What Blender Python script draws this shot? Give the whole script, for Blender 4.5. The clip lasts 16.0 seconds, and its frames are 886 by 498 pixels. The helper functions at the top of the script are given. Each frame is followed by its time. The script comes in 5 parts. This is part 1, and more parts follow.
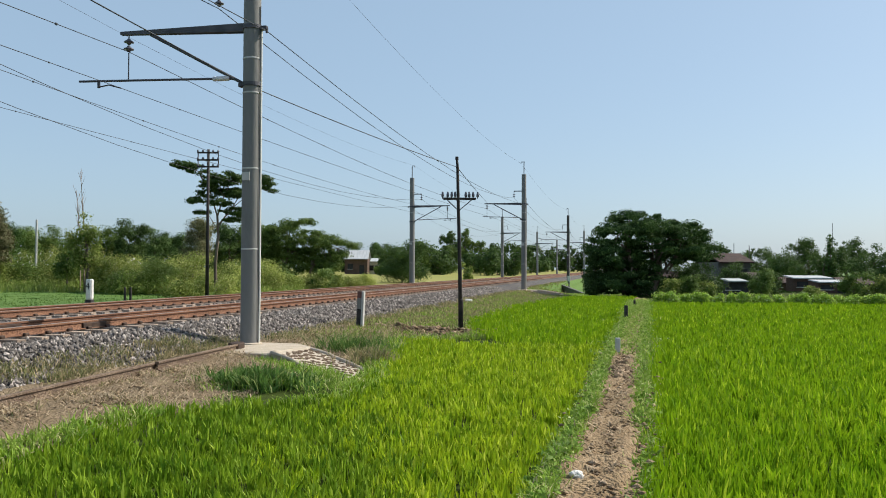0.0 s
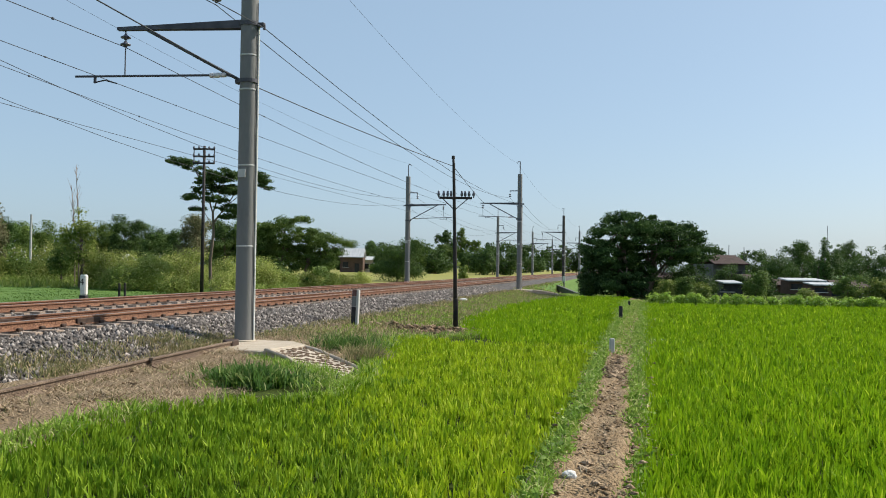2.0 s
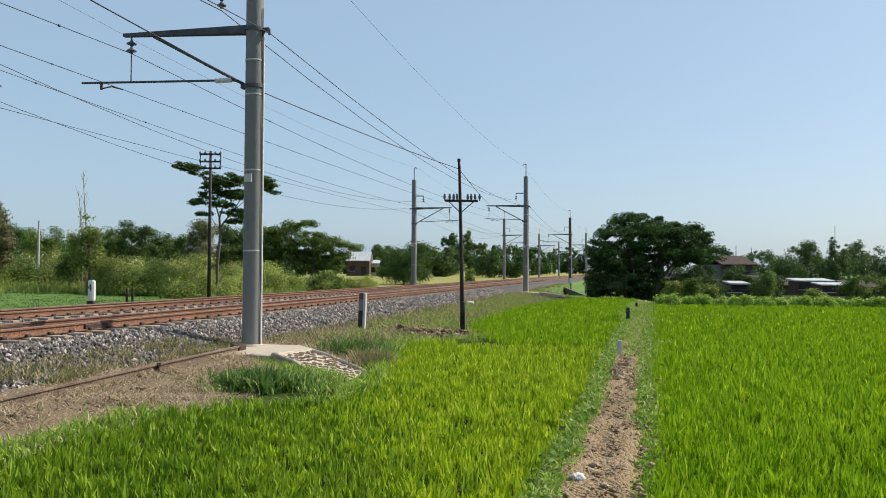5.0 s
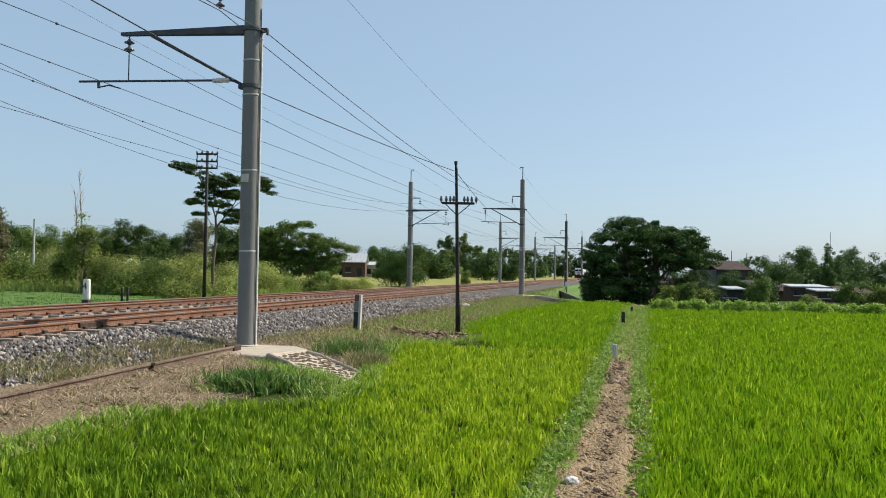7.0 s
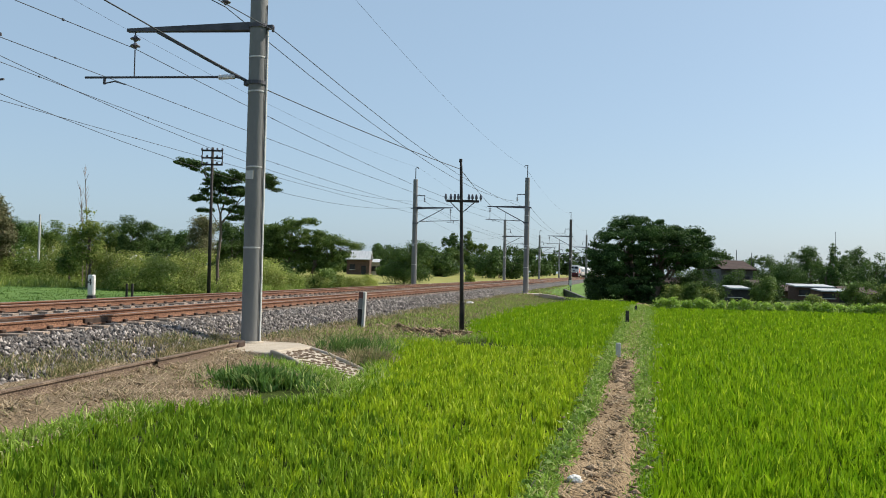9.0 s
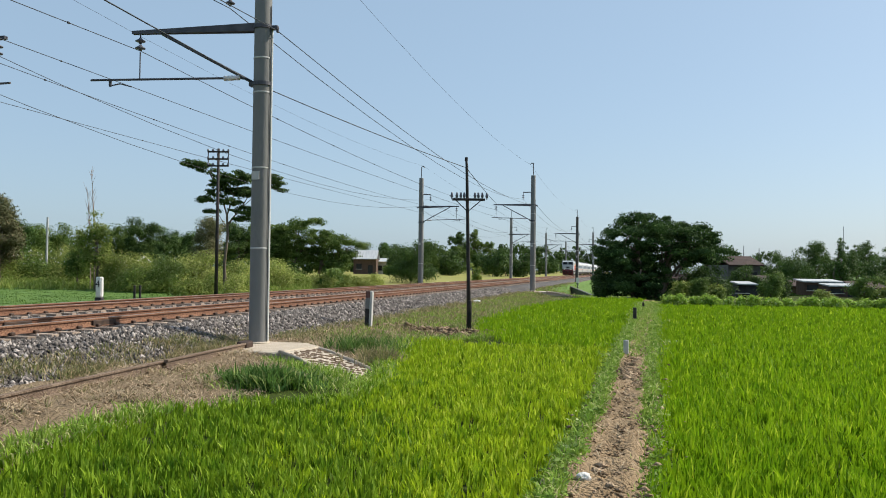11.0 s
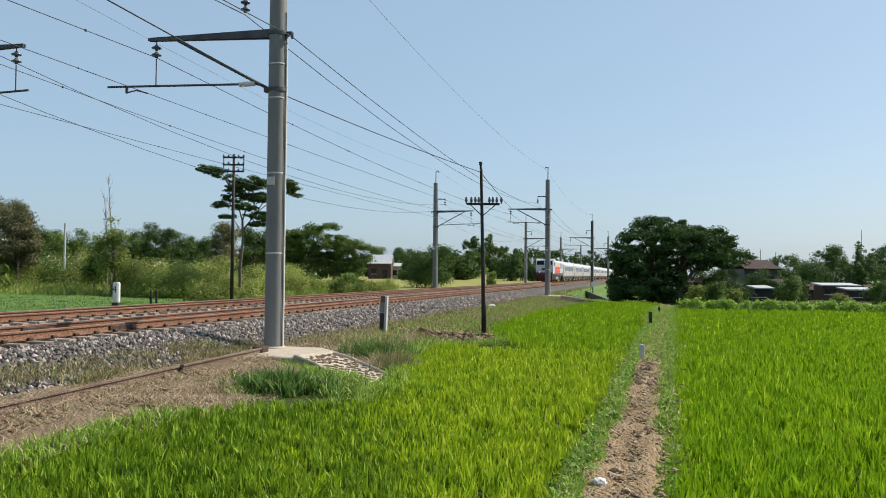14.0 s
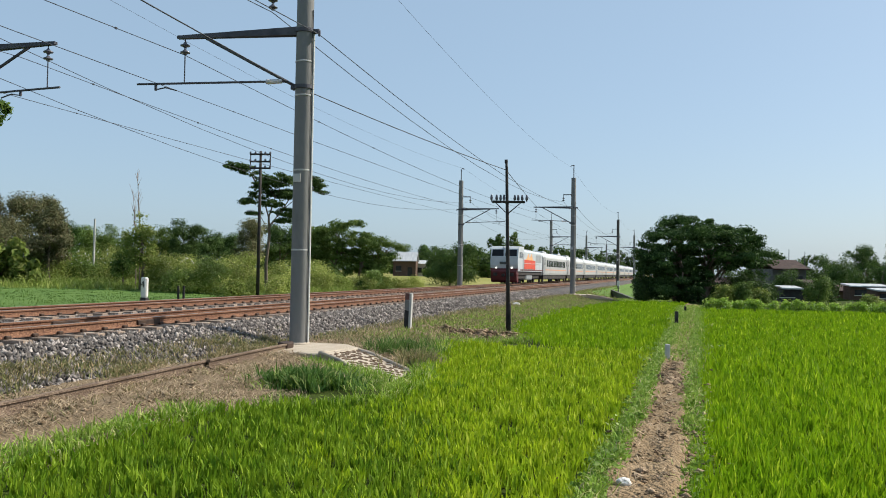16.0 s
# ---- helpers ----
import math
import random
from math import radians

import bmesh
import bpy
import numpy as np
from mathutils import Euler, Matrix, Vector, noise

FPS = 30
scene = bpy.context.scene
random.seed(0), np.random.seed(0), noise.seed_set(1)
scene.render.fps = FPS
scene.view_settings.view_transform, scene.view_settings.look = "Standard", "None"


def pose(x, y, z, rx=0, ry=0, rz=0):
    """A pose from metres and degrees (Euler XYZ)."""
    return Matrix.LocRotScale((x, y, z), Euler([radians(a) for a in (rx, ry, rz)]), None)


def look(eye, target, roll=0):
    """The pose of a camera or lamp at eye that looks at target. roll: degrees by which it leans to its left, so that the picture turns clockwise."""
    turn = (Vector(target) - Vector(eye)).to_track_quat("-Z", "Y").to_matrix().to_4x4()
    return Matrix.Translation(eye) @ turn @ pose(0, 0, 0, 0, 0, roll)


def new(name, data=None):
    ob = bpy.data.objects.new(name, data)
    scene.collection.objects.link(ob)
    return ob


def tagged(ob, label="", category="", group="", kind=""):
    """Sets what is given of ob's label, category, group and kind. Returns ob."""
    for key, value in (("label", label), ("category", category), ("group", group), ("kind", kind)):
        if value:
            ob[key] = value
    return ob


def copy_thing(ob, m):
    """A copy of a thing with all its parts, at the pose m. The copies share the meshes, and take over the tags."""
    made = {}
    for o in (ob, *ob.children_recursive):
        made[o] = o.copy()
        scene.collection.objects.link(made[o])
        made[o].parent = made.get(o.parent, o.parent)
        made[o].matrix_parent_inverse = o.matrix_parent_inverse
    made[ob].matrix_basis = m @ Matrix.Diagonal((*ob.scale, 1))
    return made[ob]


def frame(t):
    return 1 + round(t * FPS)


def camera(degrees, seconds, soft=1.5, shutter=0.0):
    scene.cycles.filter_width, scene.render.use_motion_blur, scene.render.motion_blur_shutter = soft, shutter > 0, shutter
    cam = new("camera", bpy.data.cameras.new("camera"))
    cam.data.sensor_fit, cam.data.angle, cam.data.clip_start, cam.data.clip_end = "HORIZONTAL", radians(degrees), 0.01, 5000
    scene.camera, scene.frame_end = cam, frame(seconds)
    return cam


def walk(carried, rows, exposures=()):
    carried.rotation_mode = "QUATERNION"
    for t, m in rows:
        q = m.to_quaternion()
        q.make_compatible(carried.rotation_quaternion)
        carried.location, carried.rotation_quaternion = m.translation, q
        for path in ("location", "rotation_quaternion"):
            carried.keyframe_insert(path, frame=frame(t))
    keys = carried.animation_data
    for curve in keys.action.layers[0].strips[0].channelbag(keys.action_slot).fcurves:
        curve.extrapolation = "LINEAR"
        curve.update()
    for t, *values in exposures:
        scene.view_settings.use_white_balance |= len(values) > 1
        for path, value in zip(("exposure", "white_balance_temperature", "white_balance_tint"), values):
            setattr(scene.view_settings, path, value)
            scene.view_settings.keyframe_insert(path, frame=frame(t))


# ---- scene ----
# ---- the camera and its turns ----
cam = camera(55.25, 16.0, soft=0.95)
TURNS = [
    (0, 91.339, -0.250, -0.006), (0.5, 91.339, -0.339, -0.074), (1, 91.303, -0.500, -0.177),
    (1.5, 91.270, -0.650, -0.282), (2, 91.275, -0.809, -0.326), (2.5, 91.300, -0.804, -0.295),
    (3, 91.362, -0.679, -0.178), (3.5, 91.381, -0.468, -0.014), (4, 91.376, -0.284, 0.110),
    (6.5, 91.648, -0.743, -0.039), (7, 91.631, -0.932, -0.163), (7.5, 91.566, -1.079, -0.192),
    (8, 91.513, -1.187, -0.124), (8.5, 91.479, -1.264, -0.002), (9, 91.471, -1.263, 0.123),
    (11.5, 91.366, -0.461, 0.698), (12, 91.389, -0.230, 0.824), (12.5, 91.444, -0.163, 0.949),
    (13, 91.533, -0.279, 1.110), (13.5, 91.627, -0.446, 1.314), (14, 91.675, -0.566, 1.566),
    (14.5, 91.648, -0.707, 1.845), (15, 91.586, -0.805, 2.205), (15.5, 91.515, -0.862, 2.669),
    (16, 91.491, -1.001, 3.240)]
EYE = (0.0, 0.0, 1.70)
walk(cam, [(t, pose(*EYE, a, b, c)) for t, a, b, c in TURNS])

# ---- sky and sun ----
SUN_EL, SUN_AZ = radians(42), math.atan2(0.93, 0.36)  # azimuth from +Y towards +X
world = bpy.data.worlds.new("sky")
scene.world = world
world.use_nodes = True
wn = world.node_tree
sky = wn.nodes.new("ShaderNodeTexSky")
sky.sky_type, sky.sun_disc = "NISHITA", False
sky.sun_elevation, sky.sun_rotation = SUN_EL, SUN_AZ
sky.air_density, sky.dust_density, sky.ozone_density = 0.9, 1.5, 2.0
haze = wn.nodes.new("ShaderNodeMix")  # even summer haze over the clear sky
haze.data_type = "RGBA"
haze.inputs[0].default_value, haze.inputs[7].default_value = 0.62, (2.60, 3.62, 4.55, 1)
wn.links.new(sky.outputs[0], haze.inputs[6])
wn.links.new(haze.outputs[2], wn.nodes["Background"].inputs[0])
wn.nodes["Background"].inputs[1].default_value = 0.129
sun = new("sun", bpy.data.lights.new("sun", "SUN"))
sun.data.energy, sun.data.angle, sun.data.color = 5.0, radians(0.55), (1.0, 0.93, 0.80)
SUN_TO = Vector((math.sin(SUN_AZ) * math.cos(SUN_EL), math.cos(SUN_AZ) * math.cos(SUN_EL), math.sin(SUN_EL)))
sun.matrix_world = look(SUN_TO * 100, (0, 0, 0))
scene.view_settings.exposure = 0.30


# ---- materials ----
def material(name, a, b, scale=4.0, rough=0.8, metal=0.0, bump=0.0, fine=40.0, stretch=(1, 1, 1), c=None, leaf=0.0,
             island=0.0, patch=0.0, coords="Object", spec=0.3, vary=0.38):
    """Two or three colours mixed at two scales; leaf: share of light that passes through."""
    m = bpy.data.materials.new(name)
    m.use_nodes = True
    t = m.node_tree
    bsdf = t.nodes["Principled BSDF"]
    bsdf.inputs["Roughness"].default_value = rough
    bsdf.inputs["Metallic"].default_value = metal
    bsdf.inputs["Specular IOR Level"].default_value = spec
    co = t.nodes.new("ShaderNodeTexCoord")
    mp = t.nodes.new("ShaderNodeMapping")
    mp.inputs["Scale"].default_value = stretch
    t.links.new(co.outputs[coords], mp.inputs[0])

    def tex(s, detail=4.0):
        n = t.nodes.new("ShaderNodeTexNoise")
        n.inputs["Scale"].default_value, n.inputs["Detail"].default_value = s, detail
        t.links.new(mp.outputs[0], n.inputs["Vector"])
        r = t.nodes.new("ShaderNodeValToRGB")
        r.color_ramp.elements[0].position, r.color_ramp.elements[1].position = 0.34, 0.66
        t.links.new(n.outputs["Fac"], r.inputs[0])
        return r.outputs[0]

    def mix(fac, x, y, blend="MIX"):
        n = t.nodes.new("ShaderNodeMix")
        n.data_type, n.blend_type = "RGBA", blend
        for sock, v in ((n.inputs[0], fac), (n.inputs[6], x), (n.inputs[7], y)):
            if isinstance(v, bpy.types.NodeSocket):
                t.links.new(v, sock)
            else:
                sock.default_value = v if isinstance(v, float) else (*v, 1)
        return n.outputs[2]

    big = tex(scale)
    col = mix(big, a, b)
    small = tex(fine, 2.0)
    if c:
        geo = t.nodes.new("ShaderNodeNewGeometry")
        if island:
            rr = t.nodes.new("ShaderNodeValToRGB")
            rr.color_ramp.elements[0].position, rr.color_ramp.elements[1].position = 1 - island - 0.05, 1 - island + 0.05
            t.links.new(geo.outputs["Random Per Island"], rr.inputs[0])
            col = mix(rr.outputs[0], col, c)
        else:
            col = mix(small, col, c)
    if leaf:
        bsdf.inputs["Specular IOR Level"].default_value = 0.12
    if leaf or island:
        geo = t.nodes.new("ShaderNodeNewGeometry")
        mm = t.nodes.new("ShaderNodeMapRange")
        mm.inputs[3].default_value, mm.inputs[4].default_value = 1 - vary, 1 + vary
        t.links.new(geo.outputs["Random Per Island"], mm.inputs[0])
        vm = t.nodes.new("ShaderNodeVectorMath")
        vm.operation = "SCALE"
        t.links.new(col, vm.inputs[0]), t.links.new(mm.outputs[0], vm.inputs["Scale"])
        col = vm.outputs[0]
    if patch:
        info = t.nodes.new("ShaderNodeObjectInfo")
        mm = t.nodes.new("ShaderNodeMapRange")
        mm.inputs[3].default_value, mm.inputs[4].default_value = 1 - patch, 1 + patch
        t.links.new(info.outputs["Random"], mm.inputs[0])
        vm = t.nodes.new("ShaderNodeVectorMath")
        vm.operation = "SCALE"
        t.links.new(col, vm.inputs[0]), t.links.new(mm.outputs[0], vm.inputs["Scale"])
        col = vm.outputs[0]
    t.links.new(col, bsdf.inputs["Base Color"])
    if bump:
        bp = t.nodes.new("ShaderNodeBump")
        bp.inputs["Strength"].default_value, bp.inputs["Distance"].default_value = min(1.0, bump), 0.02
        t.links.new(small, bp.inputs["Height"])
        t.links.new(bp.outputs[0], bsdf.inputs["Normal"])
    if leaf:
        tr = t.nodes.new("ShaderNodeBsdfTranslucent")
        t.links.new(col, tr.inputs[0])
        ms = t.nodes.new("ShaderNodeMixShader")
        ms.inputs[0].default_value = leaf
        t.links.new(bsdf.outputs[0], ms.inputs[1]), t.links.new(tr.outputs[0], ms.inputs[2])
        t.links.new(ms.outputs[0], t.nodes["Material Output"].inputs[0])
    return m


def glow(name, col, strength):
    m = bpy.data.materials.new(name)
    m.use_nodes = True
    b = m.node_tree.nodes["Principled BSDF"]
    b.inputs["Base Color"].default_value = (*col, 1)
    b.inputs["Emission Color"].default_value = (*col, 1)
    b.inputs["Emission Strength"].default_value = strength
    return m


M = {
    # dark green in the mud stands in for shade and bounced light under rice
    "mud": material("paddy_mud_bounce_green", (0.03, 0.055, 0.008), (0.05, 0.08, 0.012), 1.2, 0.9, bump=0.5, c=(0.05, 0.06, 0.02), spec=0.04),
    "bank": material("bank_soil", (0.19, 0.138, 0.092), (0.275, 0.205, 0.142), 1.6, 0.95, bump=0.9, fine=22, c=(0.15, 0.115, 0.07), spec=0.08),
    "field": material("far_field", (0.19, 0.20, 0.045), (0.29, 0.26, 0.07), 0.06, 0.9, bump=0.4, fine=3, c=(0.23, 0.23, 0.05)),
    "meadow": material("green_meadow", (0.085, 0.15, 0.026), (0.12, 0.19, 0.034), 0.5, 0.9, bump=0.5, fine=12, c=(0.06, 0.13, 0.02)),
    "path": material("trodden_earth", (0.25, 0.17, 0.095), (0.38, 0.28, 0.175), 3.0, 0.95, bump=1.0, fine=28, c=(0.23, 0.165, 0.10), spec=0.08),
    "clod": material("earth_clods", (0.17, 0.11, 0.065), (0.31, 0.225, 0.14), 6, 0.95, bump=0.8, island=0.25, c=(0.30, 0.22, 0.145)),
    "ballast": material("ballast_grey", (0.085, 0.075, 0.07), (0.14, 0.125, 0.115), 1.0, 0.9, bump=1.0, fine=18, c=(0.06, 0.055, 0.055)),
    "stone": material("ballast_stone", (0.085, 0.074, 0.068), (0.19, 0.168, 0.155), 5.0, 0.85, bump=0.4, island=0.16, c=(0.27, 0.24, 0.22), vary=0.55),
    "rust": material("rusty_rail", (0.18, 0.086, 0.05), (0.31, 0.165, 0.098), 1.2, 0.75, 0.15, bump=0.5, fine=30, c=(0.11, 0.05, 0.032)),
    "polish": material("worn_rail_head", (0.42, 0.36, 0.31), (0.55, 0.50, 0.46), 2.0, 0.35, 0.8),
    "oldrail": material("old_rail_brown", (0.15, 0.105, 0.075), (0.27, 0.20, 0.145), 2.0, 0.9, 0.0, bump=0.6, c=(0.11, 0.075, 0.055)),
    "clip": material("dark_clip", (0.045, 0.03, 0.025), (0.08, 0.05, 0.035), 8, 0.7, 0.3),
    "sleeper": material("sleeper_concrete", (0.30, 0.235, 0.19), (0.46, 0.38, 0.32), 5.0, 0.9, bump=0.4, patch=0.3, c=(0.24, 0.17, 0.125)),
    "concrete": material("pole_concrete", (0.155, 0.155, 0.15), (0.205, 0.20, 0.195), 1.5, 0.75, bump=0.15, fine=14, stretch=(1, 1, 0.35), c=(0.175, 0.175, 0.17)),
    # a darker concrete for the one mast beside the ditch
    "deepgrey": material("pole_concrete_dark", (0.05, 0.046, 0.044), (0.085, 0.078, 0.072), 1.5, 0.8, bump=0.15, fine=14, stretch=(1, 1, 0.35)),
    "bandm": material("pole_joint_pale", (0.40, 0.40, 0.39), (0.48, 0.47, 0.45), 6, 0.8),
    "cement": material("footing_cement", (0.36, 0.305, 0.24), (0.50, 0.435, 0.355), 3.0, 0.92, bump=0.5, fine=20, c=(0.42, 0.35, 0.27)),
    "pitbrown": material("footing_pit_lumps", (0.13, 0.085, 0.055), (0.24, 0.165, 0.11), 3.0, 0.92, bump=0.6, island=0.2, c=(0.34, 0.27, 0.21)),
    "steel": material("weathered_steel", (0.055, 0.055, 0.068), (0.10, 0.098, 0.112), 3.0, 0.6, 0.3),
    "wire": material("dark_wire", (0.035, 0.04, 0.05), (0.06, 0.065, 0.075), 3.0, 0.6, 0.3),
    "ceramic": material("insulator_pale", (0.55, 0.52, 0.54), (0.68, 0.66, 0.66), 6.0, 0.3),
    "insul": material("insulator_dark", (0.07, 0.07, 0.09), (0.16, 0.16, 0.19), 9.0, 0.25),
    "iron": material("black_iron", (0.018, 0.018, 0.02), (0.05, 0.04, 0.035), 4.0, 0.7, 0.2, bump=0.3),
    "white": material("weathered_white_paint", (0.62, 0.62, 0.60), (0.80, 0.80, 0.78), 5.0, 0.7, bump=0.2, c=(0.55, 0.53, 0.48)),
    "black": material("black_paint", (0.02, 0.02, 0.022), (0.045, 0.04, 0.04), 6.0, 0.7),
    "red": material("faded_red_paint", (0.10, 0.05, 0.045), (0.15, 0.075, 0.065), 6.0, 0.8),
    "rice": material("rice_blades", (0.19, 0.315, 0.011), (0.39, 0.50, 0.022), 3.2, 0.5, leaf=0.42, c=(0.46, 0.52, 0.06), island=0.07, vary=0.26),
    "rice2": material("rice_blades_deep", (0.145, 0.285, 0.007), (0.25, 0.39, 0.011), 2.2, 0.5, leaf=0.42, c=(0.36, 0.46, 0.03), island=0.08, vary=0.2),
    "rice3": material("rice_blades_darker_green", (0.095, 0.195, 0.011), (0.228, 0.338, 0.02), 3.2, 0.5, leaf=0.42, c=(0.32, 0.43, 0.05), island=0.10, vary=0.26),
    "grass": material("verge_grass", (0.17, 0.31, 0.035), (0.29, 0.41, 0.07), 1.0, 0.6, leaf=0.4, c=(0.42, 0.42, 0.18), island=0.12),
    "weed": material("dark_weeds", (0.06, 0.14, 0.03), (0.12, 0.22, 0.05), 1.5, 0.6, leaf=0.35, c=(0.25, 0.30, 0.10), island=0.12),
    "dry": material("dry_grass", (0.25, 0.23, 0.11), (0.19, 0.22, 0.08), 0.9, 0.8, leaf=0.3, c=(0.34, 0.27, 0.16), island=0.3),
    "straw": material("cut_straw", (0.31, 0.235, 0.155), (0.43, 0.345, 0.235), 2.0, 0.85, leaf=0.2),
    "creeper": material("creeping_leaves", (0.14, 0.25, 0.034), (0.24, 0.35, 0.065), 2.0, 0.6, leaf=0.35, c=(0.34, 0.40, 0.15), island=0.12),
    "bark": material("bark_grey_brown", (0.09, 0.07, 0.05), (0.18, 0.145, 0.11), 3.0, 0.9, bump=0.8, fine=18, stretch=(1, 1, 0.3)),
    "leafdark": material("leaves_deep_green", (0.044, 0.084, 0.024), (0.084, 0.136, 0.036), 1.1, 0.55, leaf=0.3, c=(0.085, 0.15, 0.035), island=0.15, patch=0.22, vary=0.2),
    "leafmid": material("leaves_mid_green", (0.07, 0.125, 0.027), (0.15, 0.215, 0.048), 0.9, 0.55, leaf=0.35, c=(0.14, 0.20, 0.05), island=0.15, patch=0.22, vary=0.2),
    "leaflight": material("leaves_light_green", (0.11, 0.17, 0.035), (0.25, 0.305, 0.065), 0.9, 0.55, leaf=0.4, c=(0.29, 0.31, 0.10), island=0.2, patch=0.22, vary=0.2),
    "leafyellow": material("leaves_yellow_green", (0.22, 0.275, 0.058), (0.33, 0.37, 0.10), 0.9, 0.6, leaf=0.4, c=(0.38, 0.39, 0.15), island=0.2, patch=0.2, vary=0.2),
    "leafolive": material("leaves_olive", (0.10, 0.115, 0.05), (0.18, 0.175, 0.09), 0.9, 0.65, leaf=0.3, c=(0.16, 0.13, 0.07), island=0.12, patch=0.22, vary=0.2),
    "leafrain": material("rain_tree_leaves", (0.020, 0.05, 0.015), (0.062, 0.118, 0.03), 0.8, 0.7, leaf=0.3, c=(0.10, 0.17, 0.05), island=0.1, vary=0.2),
    "hedge": material("hedge_leaves", (0.24, 0.39, 0.05), (0.36, 0.50, 0.09), 1.0, 0.6, leaf=0.5, c=(0.46, 0.54, 0.26), island=0.1),
    "flower": material("white_flowers", (0.66, 0.68, 0.62), (0.78, 0.78, 0.74), 3.0, 0.7, leaf=0.3),
    "twig": material("bare_twigs", (0.20, 0.15, 0.13), (0.30, 0.24, 0.20), 3.0, 0.9),
    "tile": material("roof_tiles_brown", (0.034, 0.018, 0.015), (0.052, 0.028, 0.022), 1.5, 0.85, bump=0.6, fine=8),
    "zinc": material("roof_sheet_pale", (0.36, 0.38, 0.40), (0.50, 0.51, 0.52), 1.0, 0.6, 0.1, bump=0.3, fine=10, stretch=(6, 0.3, 1)),
    "greywall": material("house_wall_grey", (0.09, 0.09, 0.09), (0.14, 0.135, 0.13), 1.0, 0.9, bump=0.2),
    "plaster": material("house_plaster", (0.48, 0.46, 0.42), (0.60, 0.58, 0.54), 1.0, 0.9, bump=0.2),
    # brick colour lowered to carry the shade on the house walls
    "brickw": material("house_brick_shade_dark", (0.10, 0.062, 0.048), (0.15, 0.092, 0.072), 2.0, 0.9, bump=0.4, c=(0.085, 0.055, 0.045)),
    "dim": material("dark_opening", (0.015, 0.015, 0.017), (0.03, 0.03, 0.032), 2.0, 0.6),
    "loco": material("loco_pale_grey", (0.43, 0.46, 0.49), (0.49, 0.52, 0.54), 2.0, 0.45, spec=0.4),
    "maroon": material("loco_maroon", (0.085, 0.016, 0.018), (0.12, 0.022, 0.024), 2.0, 0.5),
    "orange": material("loco_orange_red", (0.55, 0.05, 0.025), (0.62, 0.075, 0.03), 2.0, 0.45),
    "amber": material("loco_amber", (0.70, 0.33, 0.12), (0.76, 0.42, 0.20), 2.0, 0.45),
    "coach": material("coach_silver", (0.36, 0.355, 0.35), (0.43, 0.42, 0.41), 1.0, 0.5, 0.1, spec=0.4),
    "coachroof": material("coach_roof", (0.46, 0.47, 0.48), (0.54, 0.55, 0.56), 1.0, 0.5, 0.1),
    "stripe": material("coach_stripe", (0.62, 0.26, 0.13), (0.66, 0.30, 0.16), 1.0, 0.5),
    "glass": material("dark_glass", (0.012, 0.014, 0.018), (0.02, 0.022, 0.026), 1.0, 0.08, spec=0.8),
    "screen": material("dark_windscreen", (0.008, 0.009, 0.012), (0.014, 0.016, 0.02), 1.0, 0.35, spec=0.2),
    "under": material("underframe_dark", (0.025, 0.022, 0.022), (0.06, 0.05, 0.045), 2.0, 0.8),
    "grille": material("grille_grey", (0.28, 0.29, 0.30), (0.36, 0.37, 0.38), 3.0, 0.6, 0.3),
    "lamp": glow("headlamp_glow", (1.0, 0.95, 0.82), 1.6),
    "rock": material("pale_rock", (0.62, 0.60, 0.57), (0.74, 0.72, 0.69), 9.0, 0.85, bump=0.4),
}


# ---- mesh helpers ----
rng = np.random.default_rng(7)


